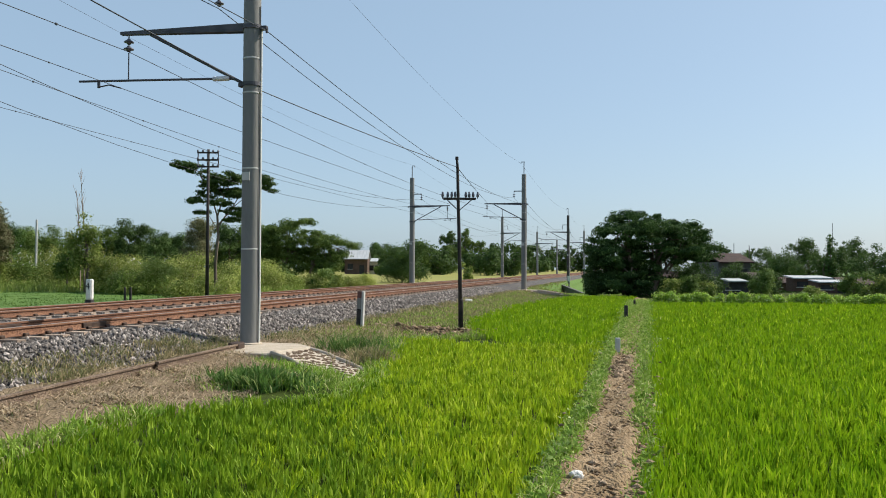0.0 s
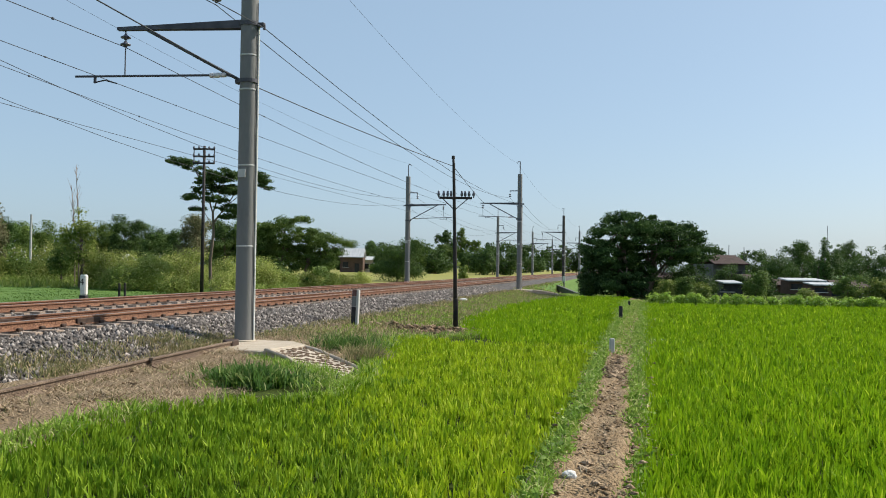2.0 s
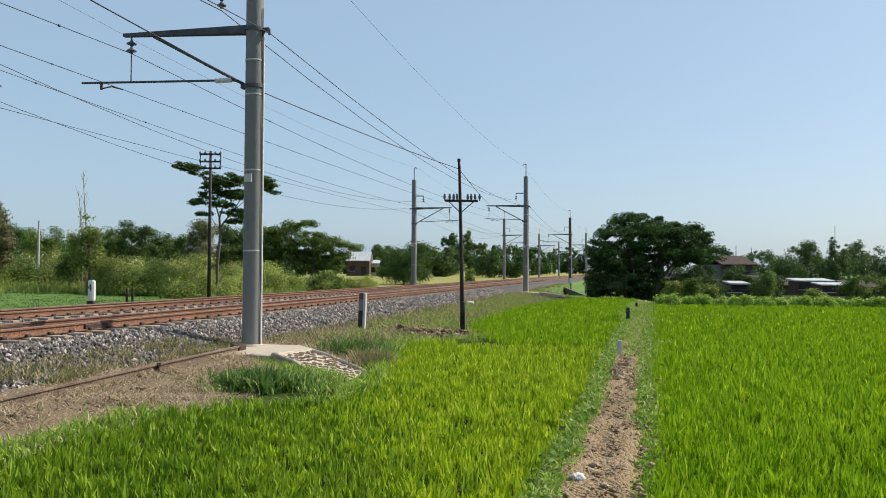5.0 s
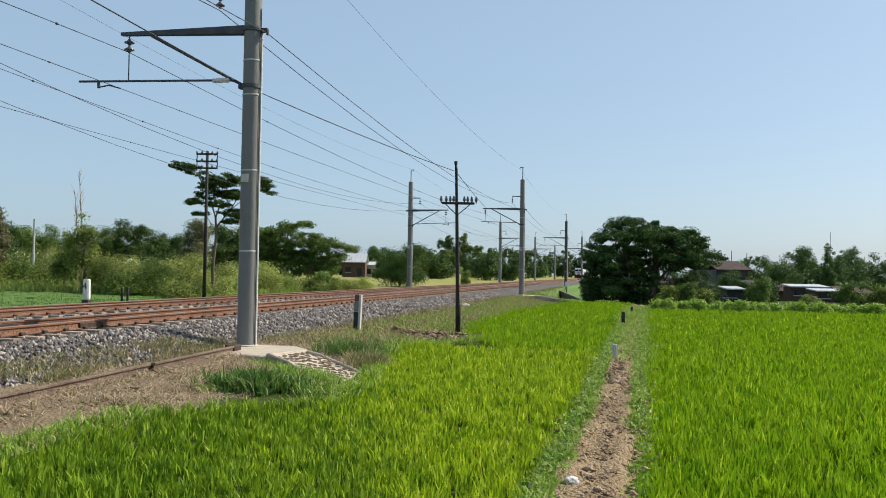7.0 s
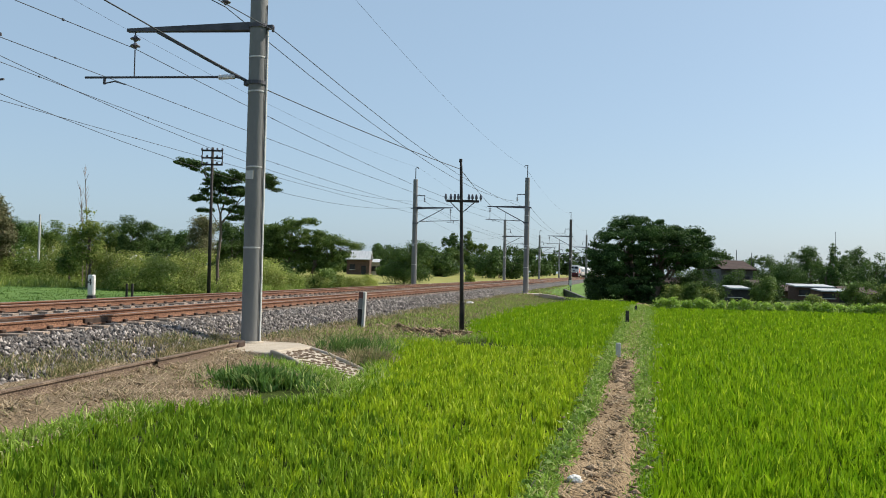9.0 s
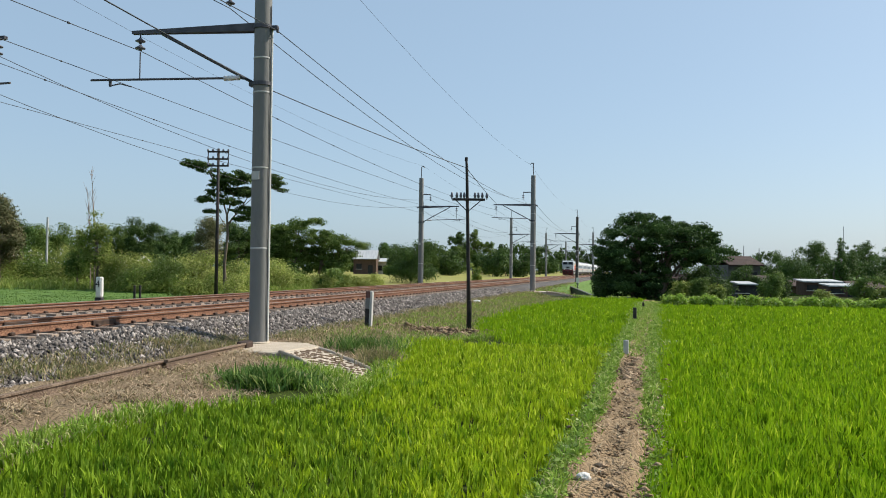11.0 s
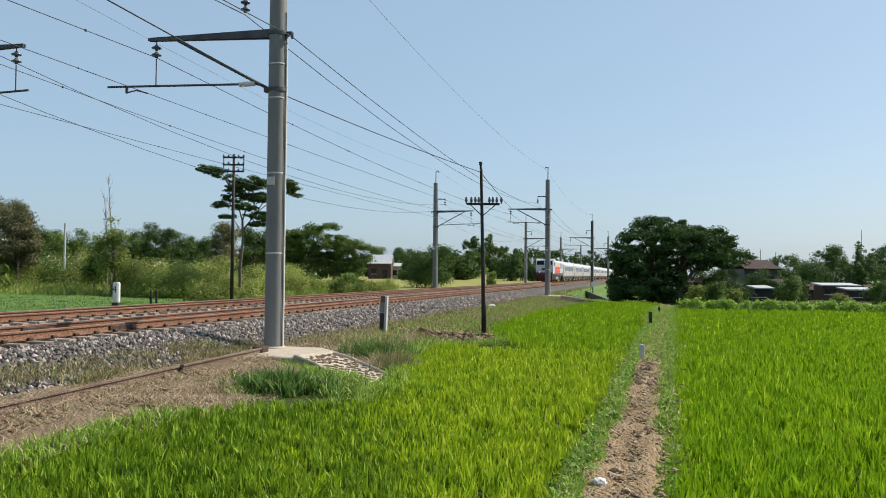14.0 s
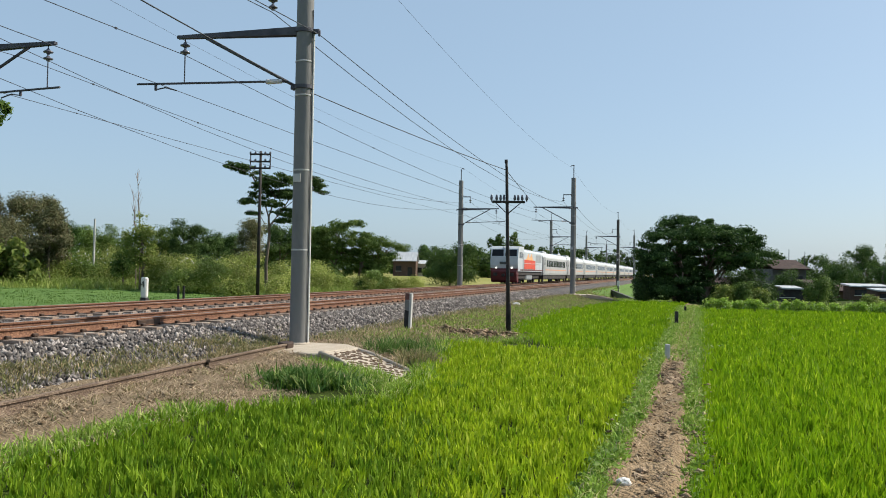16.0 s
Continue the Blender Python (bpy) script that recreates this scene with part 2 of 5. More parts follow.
class Soup:
    """Vertices and faces gathered for one mesh."""

    def __init__(self):
        self.v, self.f = [], []

    def add(self, verts, faces):
        k = len(self.v)
        self.v += [tuple(p) for p in verts]
        self.f += [tuple(i + k for i in q) for q in faces]
        return self

    def box(self, x, y, z, sx, sy, sz, chamfer=0.0, m=None):
        """A box by its centre and size, its upright edges and rims chamfered."""
        c = min(chamfer, 0.45 * min(sx, sy, sz))
        a, b, h = sx / 2, sy / 2, sz / 2
        if c <= 0:
            vs = [(i * a, j * b, k * h) for k in (-1, 1) for i, j in ((-1, -1), (1, -1), (1, 1), (-1, 1))]
            fs = [(3, 2, 1, 0), (4, 5, 6, 7), (0, 1, 5, 4), (1, 2, 6, 5), (2, 3, 7, 6), (3, 0, 4, 7)]
        else:
            def ring(ax, bx, zz):
                return [(-ax + c, -bx, zz), (ax - c, -bx, zz), (ax, -bx + c, zz), (ax, bx - c, zz),
                        (ax - c, bx, zz), (-ax + c, bx, zz), (-ax, bx - c, zz), (-ax, -bx + c, zz)]
            vs = ring(a - c * 0.6, b - c * 0.6, -h) + ring(a, b, -h + c) + ring(a, b, h - c) + ring(a - c * 0.6, b - c * 0.6, h)
            fs = [tuple(reversed(range(8))), tuple(range(24, 32))]
            for r in range(3):
                fs += [(r * 8 + i, r * 8 + (i + 1) % 8, r * 8 + 8 + (i + 1) % 8, r * 8 + 8 + i) for i in range(8)]
        vs = [Vector(p) + Vector((x, y, z)) for p in vs]
        if m is not None:
            vs = [m @ p for p in vs]
        return self.add(vs, fs)

    def tube(self, pts, radii, n=8, caps=True):
        """A round bar through the points."""
        pts = [Vector(p) for p in pts]
        radii = radii if hasattr(radii, "__len__") else [radii] * len(pts)
        vs, fs = [], []
        for i, p in enumerate(pts):
            d = (pts[min(i + 1, len(pts) - 1)] - pts[max(i - 1, 0)]).normalized()
            side = d.cross(Vector((0, 0, 1)) if abs(d.z) < 0.9 else Vector((1, 0, 0))).normalized()
            up = side.cross(d)
            for k in range(n):
                a = 2 * math.pi * k / n
                vs.append(p + (side * math.cos(a) + up * math.sin(a)) * radii[i])
        for i in range(len(pts) - 1):
            fs += [(i * n + k, i * n + (k + 1) % n, (i + 1) * n + (k + 1) % n, (i + 1) * n + k) for k in range(n)]
        if caps:
            fs += [tuple(reversed(range(n))), tuple(range((len(pts) - 1) * n, len(pts) * n))]
        return self.add(vs, fs)

    def prism(self, outline, y0, y1):
        """An outline in x and z drawn out along y."""
        n = len(outline)
        vs = [(x, y0, z) for x, z in outline] + [(x, y1, z) for x, z in outline]
        fs = [(i, (i + 1) % n, n + (i + 1) % n, n + i) for i in range(n)] + [tuple(reversed(range(n))), tuple(range(n, 2 * n))]
        return self.add(vs, fs)

    def prism_x(self, outline, x0, x1):
        """An outline in y and z drawn out along x."""
        n = len(outline)
        vs = [(x0, y, z) for y, z in outline] + [(x1, y, z) for y, z in outline]
        fs = [(i, (i + 1) % n, n + (i + 1) % n, n + i) for i in range(n)] + [tuple(reversed(range(n))), tuple(range(n, 2 * n))]
        return self.add(vs, fs)


def mesh_from(name, soup, mat, smooth=False):
    me = bpy.data.meshes.new(name)
    me.from_pydata(soup.v, [], soup.f)
    me.materials.append(mat)
    bm = bmesh.new()
    bm.from_mesh(me)
    bmesh.ops.recalc_face_normals(bm, faces=bm.faces[:])
    bm.to_mesh(me)
    bm.free()
    if smooth:
        me.polygons.foreach_set("use_smooth", [True] * len(me.polygons))
    me.update()
    return me


def part(name, soup, mat, parent=None, label="", smooth=False):
    ob = new(name, mesh_from(name, soup, mat, smooth))
    ob.parent = parent
    return tagged(ob, label)


def tri_mesh(name, verts, tris, mat, smooth=False):
    """A large mesh of triangles from arrays."""
    me = bpy.data.meshes.new(name)
    verts, tris = np.asarray(verts, np.float32), np.asarray(tris, np.int32)
    me.vertices.add(len(verts))
    me.vertices.foreach_set("co", verts.ravel())
    me.loops.add(tris.size)
    me.loops.foreach_set("vertex_index", tris.ravel())
    me.polygons.add(len(tris))
    me.polygons.foreach_set("loop_start", np.arange(0, tris.size, 3, dtype=np.int32))
    me.polygons.foreach_set("loop_total", np.full(len(tris), 3, np.int32))
    me.materials.append(mat)
    me.update(calc_edges=True)
    if smooth:
        me.polygons.foreach_set("use_smooth", [True] * len(tris))
    return me


def thing(name, m, label, category, group="", kind=""):
    ob = new(name)
    ob.matrix_basis = m
    return tagged(ob, label, category, group, kind)


# ---- the line of the railway: s along it, l to its far side, from the near row of masts ----
TURN = -12.163
U, N = Vector((0.2107, 0.9776, 0)), Vector((-0.9776, 0.2107, 0))
ORG = Vector((-4.19, 18.40, 0))


def at_line(s, l, z=0.0, turn=0.0):
    """The pose of a thing beside the line: its y runs along the line, its x away from it to the near side."""
    p = ORG + U * s + N * l
    return pose(p.x, p.y, z, 0, 0, TURN + turn)


def sl(x, y):
    d = Vector((x, y, 0)) - ORG
    return d.dot(U), d.dot(N)


def bank_z(l, s):
    """Height of the ground across the line."""
    rows = ((-2000, -0.3), (-12, -0.20), (-3.2, -0.20), (-2.3, -0.16), (-1.1, -0.03), (-0.4, 0.0), (9.3, 0.10), (11.5, 0.12), (18, 0.30), (32, 0.62), (2000, 0.62))
    for (a, za), (b, zb) in zip(rows, rows[1:]):
        if a <= l <= b:
            z = za + (zb - za) * (l - a) / (b - a)
            break
    if -2.6 < l < 0.6 or 9 < l < 30:
        z += 0.05 * (noise.noise((l * 1.3, s * 0.9, 0)) + 0.6 * noise.noise((l * 4, s * 3, 3)))
    if 43 < s and l < -0.7:  # the shoulder slopes below the second footing
        z -= 0.3 * min(1, (s - 43) / 3) * min(1, (-0.7 - l) / 1.5) * (1 if l > -6 else max(0, (l + 9) / 3))
    if s > 59 and l < -0.05:  # the land falls away to a ditch beyond the paddies
        z -= 1.6 * min(1, (s - 59) / 6) * min(1, (-0.05 - l) / 0.35)
    return z


def path_x(y):
    """The middle of the footpath."""
    return -0.45 + 0.242 * y + 0.03 * math.sin(y * 0.7)


def build_ground():
    ls = [-1500, -500, -200, -90, -50, -30, -20, -14, -11, -9, -7, -5, -4, -3.5, -3] + [-2.8 + 0.2 * i for i in range(18)] \
        + [1.5, 4, 7, 9, 9.4, 9.8, 10.5, 11.5, 13, 15, 18, 22, 27, 32, 50, 80, 150, 400, 1500]
    ss = [-1500, -400, -120, -60, -40] + [-28 + 0.5 * i for i in range(200)] + [75, 80, 90, 100, 115, 130, 150, 180, 220, 300, 500, 900, 2500]
    me = bpy.data.meshes.new("ground")
    vs = [(-l, s, bank_z(l, s)) for s in ss for l in ls]
    n = len(ls)
    fs = [(j * n + i + 1, j * n + i, j * n + n + i, j * n + n + i + 1) for j in range(len(ss) - 1) for i in range(n - 1)]
    me.from_pydata(vs, [], fs)
    for key in ("mud", "bank", "meadow", "field"):
        me.materials.append(M[key])
    idx = []
    for j in range(len(ss) - 1):
        for i in range(n - 1):
            l, s = (ls[i] + ls[i + 1]) / 2, (ss[j] + ss[j + 1]) / 2
            w = 0.5 * noise.noise((l * 0.6, s * 0.4, 5))
            if l < -2.3 + w:
                idx.append(0 if s < 70 else 2)
            elif l < 10.4 + w:
                idx.append(2 if s > 54 and l < 0.15 else 1)
            else:
                idx.append(2 if s < 45 else 3)
    me.polygons.foreach_set("material_index", idx)
    me.polygons.foreach_set("use_smooth", [True] * len(idx))
    ob = new("ground", me)
    ob.matrix_basis = at_line(0, 0)
    tagged(ob, "flat farmland with wet paddy soil and a dry grassy railway bank", "ground", kind="structure")


def build_path():
    """The trodden earth bund between the two paddies."""
    soup = Soup()
    cross = [(-0.8, -0.32), (-0.62, -0.26), (-0.49, -0.17), (-0.38, -0.07), (-0.28, -0.015), (-0.18, 0.0), (-0.08, -0.012), (0.02, -0.02), (0.12, -0.012), (0.22, 0.01), (0.32, -0.015), (0.42, -0.08), (0.53, -0.18), (0.66, -0.27), (0.85, -0.32)]
    ys = [-8 + 0.14 * i for i in range(140)] + [11.6 + 0.5 * i for i in range(80)]
    vs = []
    for y in ys:
        for x, z in cross:
            r = 0.07 * noise.noise((x * 2.5, y * 1.8, 1)) + (0.07 if x > 0 else 0.045) * noise.noise((x * 7, y * 5, 2)) + 0.03 * noise.noise((x * 16, y * 13, 6))
            vs.append((path_x(y) + x + 0.06 * noise.noise((x, y * 1.2, 8)), y, z + r * (1 if abs(x) < 0.7 else 0.5)))
    n = len(cross)
    soup.add(vs, [(j * n + i, j * n + i + 1, j * n + n + i + 1, j * n + n + i) for j in range(len(ys) - 1) for i in range(n - 1)])
    ob = part("footpath", soup, M["path"], None, "", True)
    tagged(ob, "narrow trodden brown earth footpath on a bund between rice paddies", "footpath", kind="structure")


def build_ballast():
    soup = Soup()
    cross = [(0.25, -0.05), (0.5, 0.04), (0.8, 0.17), (1.1, 0.28), (1.35, 0.365), (1.7, 0.39), (2.2, 0.405), (3, 0.44), (3.8, 0.43), (4.6, 0.36), (5.4, 0.36), (6.2, 0.43), (7.0, 0.45), (7.8, 0.43), (8.4, 0.41), (8.9, 0.2), (9.3, 0.02)]
    ss = [-160, -100, -60] + [-30 + 0.4 * i for i in range(160)] + [35 + 2.5 * i for i in range(60)] + [200, 260, 400, 700, 1200]
    vs = [(-l, s, z + 0.03 * noise.noise((l * 3, s * 2.5, 4))) for s in ss for l, z in cross]
    n = len(cross)
    soup.add(vs, [(j * n + i, j * n + i + 1, j * n + n + i + 1, j * n + n + i) for j in range(len(ss) - 1) for i in range(n - 1)])
    ob = part("ballast_bed", soup, M["ballast"])
    ob.matrix_basis = at_line(0, 0)
    tagged(ob, "grey crushed stone ballast bed under two railway tracks", "ballast", kind="structure")
    # loose stones on the near slope and shoulder
    octa = np.array([(1, 0, 0), (-1, 0, 0), (0, 1, 0), (0, -1, 0), (0, 0, 1), (0, 0, -1)], float)
    tri = np.array([(0, 2, 4), (2, 1, 4), (1, 3, 4), (3, 0, 4), (2, 0, 5), (1, 2, 5), (3, 1, 5), (0, 3, 5)])
    spots = []
    for s0, s1, l0, l1, per, size in ((-17, 12, 0.35, 2.05, 330, 0.042), (12, 45, 0.35, 2.0, 150, 0.048), (-17, 20, 3.7, 6.3, 60, 0.035), (-17, 14, 2.0, 3.7, 110, 0.03), (-14, 8, 0.0, 0.5, 30, 0.025)):
        k = int((s1 - s0) * (l1 - l0) * per)
        spots.append(np.c_[rng.uniform(s0, s1, k), rng.uniform(l0, l1, k), rng.uniform(0.6, 1.5, k) * size])
    spots = np.vstack(spots)
    zz = np.interp(spots[:, 1], [c[0] for c in cross], [c[1] for c in cross]) + rng.uniform(-0.01, 0.025, len(spots))
    shape = octa[None] * rng.uniform(0.55, 1.25, (len(spots), 6, 1)) + rng.normal(0, 0.18, (len(spots), 6, 3))
    v = shape * spots[:, 2][:, None, None]
    v += np.stack([-spots[:, 1], spots[:, 0], zz], 1)[:, None, :]
    f = tri[None] + 6 * np.arange(len(spots))[:, None, None]
    ob = new("ballast_stones", tri_mesh("ballast_stones", v.reshape(-1, 3), f.reshape(-1, 3), M["stone"]))
    ob.matrix_basis = at_line(0, 0)
    tagged(ob, "loose angular grey ballast stones on the track shoulder", "ballast", kind="stuff")


RAIL = [(-0.065, 0), (0.065, 0), (0.065, 0.012), (0.014, 0.032), (0.009, 0.06), (0.009, 0.11), (0.035, 0.125), (0.036, 0.15), (0.028, 0.159),
        (-0.028, 0.159), (-0.036, 0.15), (-0.035, 0.125), (-0.009, 0.11), (-0.009, 0.06), (-0.014, 0.032), (-0.065, 0.012)]
TRACKS = (3.0, 7.0)


def build_tracks():
    sleeper = Soup().prism_x([(-0.13, 0.0), (0.13, 0.0), (0.105, 0.17), (0.09, 0.185), (-0.09, 0.185), (-0.105, 0.17)], -1.0, 1.0)
    sleeper_mesh = mesh_from("sleeper", sleeper, M["sleeper"])
    for c, joints in zip(TRACKS, (((0.533, -1.95), (-0.533, -3.1)), ())):
        track = thing("railway_track", at_line(0, c), "rusty steel railway track on pale concrete sleepers in ballast", "track", "railway tracks", "structure")
        for x in (0.533, -0.533):
            r = Soup().prism([(x + a, 0.486 + b) for a, b in RAIL], -150, 900)
            rail = part("rail", r, M["rust"], track)
            part("rail_head", Soup().box(x, 375, 0.6462, 0.046, 1050, 0.004), M["polish"], rail, "worn steel running surface")
        for x, s in joints:
            part("fishplate", Soup().box(x + 0.03, s, 0.548, 0.05, 0.75, 0.115, 0.012).box(x - 0.03, s, 0.548, 0.05, 0.75, 0.115, 0.012), M["clip"], track, "dark steel rail joint plate")
        clips, rest = Soup(), Soup()
        for i in range(480):
            s = -17.2 + 0.6 * i
            if i < 290:
                ob = new("sleeper", sleeper_mesh)
                ob.parent = track
                ob.matrix_basis = pose(0, s + random.uniform(-0.02, 0.02), 0.29 + random.uniform(-0.008, 0.008), 0, 0, random.uniform(-0.6, 0.6))
            else:
                rest.box(0, s, 0.38, 2.0, 0.22, 0.19)
            if i < 180:
                for x in (0.533, -0.533):
                    for k in (-0.085, 0.085):
                        clips.box(x + k, s, 0.505, 0.07, 0.12, 0.06, 0.015)
        part("rail_clips", clips, M["clip"], track, "dark steel rail clips")["kind"] = "stuff"
        part("far_sleepers", rest, M["sleeper"], track, "pale concrete sleepers")["kind"] = "stuff"


# ---- electric masts ----
def lathe(soup, x, y, rows, n=24):
    vs = [(x + r * math.cos(2 * math.pi * k / n), y + r * math.sin(2 * math.pi * k / n), z) for r, z in rows for k in range(n)]
    fs = [(i * n + k, i * n + (k + 1) % n, (i + 1) * n + (k + 1) % n, (i + 1) * n + k) for i in range(len(rows) - 1) for k in range(n)]
    fs += [tuple(reversed(range(n))), tuple(range((len(rows) - 1) * n, len(rows) * n))]
    return soup.add(vs, fs)


def mast(m, side, low, label, stagger, shaft="concrete"):
    """A round concrete mast with its cantilever; side 1 reaches to -x, -1 to +x. low: level of its foot."""
    t = thing("overhead_line_mast", m, label, "mast", "railway masts")
    part("pole", lathe(Soup(), 0, 0, [(0.198, low - 0.4), (0.196, low), (0.190, 6.0), (0.184, 9.30), (0.175, 9.33)], 32), M[shaft], t, "", True)
    for z in (low + 2.1, low + 3.85, low + 5.5, low + 6.25):
        part("band", lathe(Soup(), 0, 0, [(0.1965, z), (0.1985, z + 0.006), (0.1985, z + 0.03), (0.1965, z + 0.036)], 32), M["bandm"], t, "thin pale joint band", True)
    q = -side
    part("conduit", Soup().tube([(0.207, 0.030, low), (0.199, 0.029, 6.9)], 0.030, 8), M["white"], t, "pale pipe for the earth cable")
    part("earth_cable", Soup().tube([(0.212, -0.03, low), (0.204, -0.03, 7.4)], 0.010, 6), M["wire"], t, "dark earth cable")
    part("finial", Soup().tube([(0, 0, 9.3), (0, 0, 10.25), (0.05, 0, 10.32), (0.2 * q, 0, 10.32), (0.24 * q, 0, 10.2)], 0.035, 8), M["steel"], t, "bent steel earth wire finial")
    # top beam, narrowing to its end
    x = q
    beam = Soup()
    for y in (-0.10, 0.06):
        beam.add([(0.15 * x, y, 6.86), (0.15 * x, y + 0.04, 6.86), (3.2 * x, y + 0.04 - y * 0.6, 6.96), (3.2 * x, y - y * 0.6, 6.96),
                  (0.15 * x, y, 7.04), (0.15 * x, y + 0.04, 7.04), (3.2 * x, y + 0.04 - y * 0.6, 7.03), (3.2 * x, y - y * 0.6, 7.03)],
                 [(0, 1, 2, 3), (4, 5, 6, 7), (0, 1, 5, 4), (1, 2, 6, 5), (2, 3, 7, 6), (3, 0, 4, 7)])
    part("cantilever_beam", beam, M["steel"], t)
    part("strut", Soup().tube([(0.17 * x, 0, 5.72), (2.45 * x, 0, 6.93)], 0.035, 8), M["steel"], t)
    for z in (5.70, 6.95):
        clamp = lathe(Soup(), 0, 0, [(0.2, z - 0.04), (0.215, z - 0.04), (0.215, z + 0.04), (0.2, z + 0.04)], 24)
        clamp.box(0.24 * x, 0, z, 0.1, 0.16, 0.09, 0.01)
        part("clamp", clamp, M["steel"], t)
    part("registration_tube", Soup().tube([(0.92 * x, 0, 5.87), (max(3.35, 3.5 + stagger) * x, 0, 5.95)], 0.026, 8), M["steel"], t)
    ins = Soup()
    lathe(ins, 0, 0, [(0.03, -0.2), (0.055, -0.19), (0.055, -0.13), (0.045, -0.12), (0.058, -0.1), (0.058, 0.02), (0.045, 0.04), (0.055, 0.06), (0.055, 0.17), (0.03, 0.2)], 12)
    ob = part("tube_insulator", ins, M["ceramic"], t, "pale ceramic rod insulator", True)
    ob.matrix_basis = pose(0.72 * x, 0, 5.866, 0, 90, 0)
    part("insulator_end", Soup().tube([(0.36 * x, 0, 5.83), (0.52 * x, 0, 5.862)], 0.03, 6), M["steel"], t)
    hang = Soup().tube([(3.0 * x, 0, 6.97), (3.0 * x, 0, 6.86)], 0.014, 6)
    hang.tube([(3.0 * x, 0, 6.55), (3.0 * x, 0, 5.92)], 0.014, 6)
    part("hanger_rod", hang, M["steel"], t)
    for z in (6.80, 6.64):
        part("disc_insulator", lathe(Soup(), 3.0 * x, 0, [(0.03, z + 0.07), (0.045, z + 0.04), (0.115, z), (0.11, z - 0.02), (0.05, z - 0.025), (0.03, z - 0.07)], 14), M["insul"], t, "dark ribbed disc insulator", True)
    e = 3.0 + stagger
    part("steady_arm", Soup().tube([(e * x, 0, 5.93), (e * x, 0, 5.80), ((e - 0.25) * x, 0, 5.84), ((e - 0.55) * x, 0, 5.76)], 0.017, 6).box(e * x, 0, 5.85, 0.06, 0.05, 0.14, 0.01), M["steel"], t)
    # small upper bracket for the feeder
    part("feeder_bracket", Soup().box(0.45 * x, 0, 7.98, 0.75, 0.07, 0.07, 0.01).tube([(0.8 * x, 0, 7.95), (0.8 * x, 0, 7.78)], 0.02, 6), M["steel"], t)
    for z in (7.70, 7.54):
        part("feeder_insulator", lathe(Soup(), 0.8 * x, 0, [(0.03, z + 0.07), (0.045, z + 0.04), (0.11, z), (0.10, z - 0.02), (0.05, z - 0.025), (0.03, z - 0.07)], 12), M["insul"], t, "dark ribbed disc insulator", True)
    part("rear_bracket", Soup().box(-0.27 * x, 0, 6.93, 0.16, 0.10, 0.09, 0.01).box(-0.34 * x, 0, 6.88, 0.05, 0.05, 0.12, 0.01), M["steel"], t)
    part("small_plate", Soup().box(-0.03, -0.2, 3.68 if side > 0 else 3.9, 0.17, 0.02, 0.18), M["bandm"], t, "small pale plate")
    return t


NEAR_S, FAR_S = (-50.0, 0.0, 50.7, 103.5, 152, 202, 252), (-51.0, -0.6, 50.6, 103, 152, 202, 252)
NEAR_STAG = (-0.3, 0.75, -0.25, 0.25, -0.25, 0.25, -0.25)


def build_masts():
    for i, s in enumerate(NEAR_S):
        deep = i == 3
        mast(at_line(s, 0.0 if not deep else -0.06), 1, -1.7 if deep else -0.01, "dark concrete mast standing low beside the ditch" if deep else "tall round grey concrete mast with steel cantilever beside the paddy", NEAR_STAG[i], "deepgrey" if deep else "concrete")
    for i, s in enumerate(FAR_S):
        mast(at_line(s, 9.25, -0.13), -1, 0.18, "round grey concrete mast with cantilever beyond the far track", -NEAR_STAG[i])


def sag(p, q, drop, n=10):
    p, q = Vector(p), Vector(q)
    return [p.lerp(q, i / n) - Vector((0, 0, drop * 4 * (i / n) * (1 - i / n))) for i in range(n + 1)]


def wire(name, label, spans, r, drop, clips=0, clip_r=0.02):
    """One wire through all its supports (l, s, z)."""
    soup = Soup()
    pts = []
    for (l0, s0, z0), (l1, s1, z1) in zip(spans, spans[1:]):
        pts += sag((-l0, s0, z0), (-l1, s1, z1), drop)[:-1]
    l, s, z = spans[-1]
    pts.append(Vector((-l, s, z)))
    soup.tube(pts, r, 5)
    ob = part(name, soup, M["wire"])
    ob.matrix_basis = at_line(0, 0)
    tagged(ob, label, "wire", "overhead wires")
    if clips:
        for i in range(len(pts) - 1):
            if pts[i].y < 60:
                for k in range(clips):
                    p = pts[i].lerp(pts[i + 1], (k + 0.5) / clips)
                    part("clip", Soup().box(p.x, p.y, p.z, clip_r * 1.6, clip_r * 3, clip_r * 2, clip_r * 0.4), M["wire"], ob)
    return ob


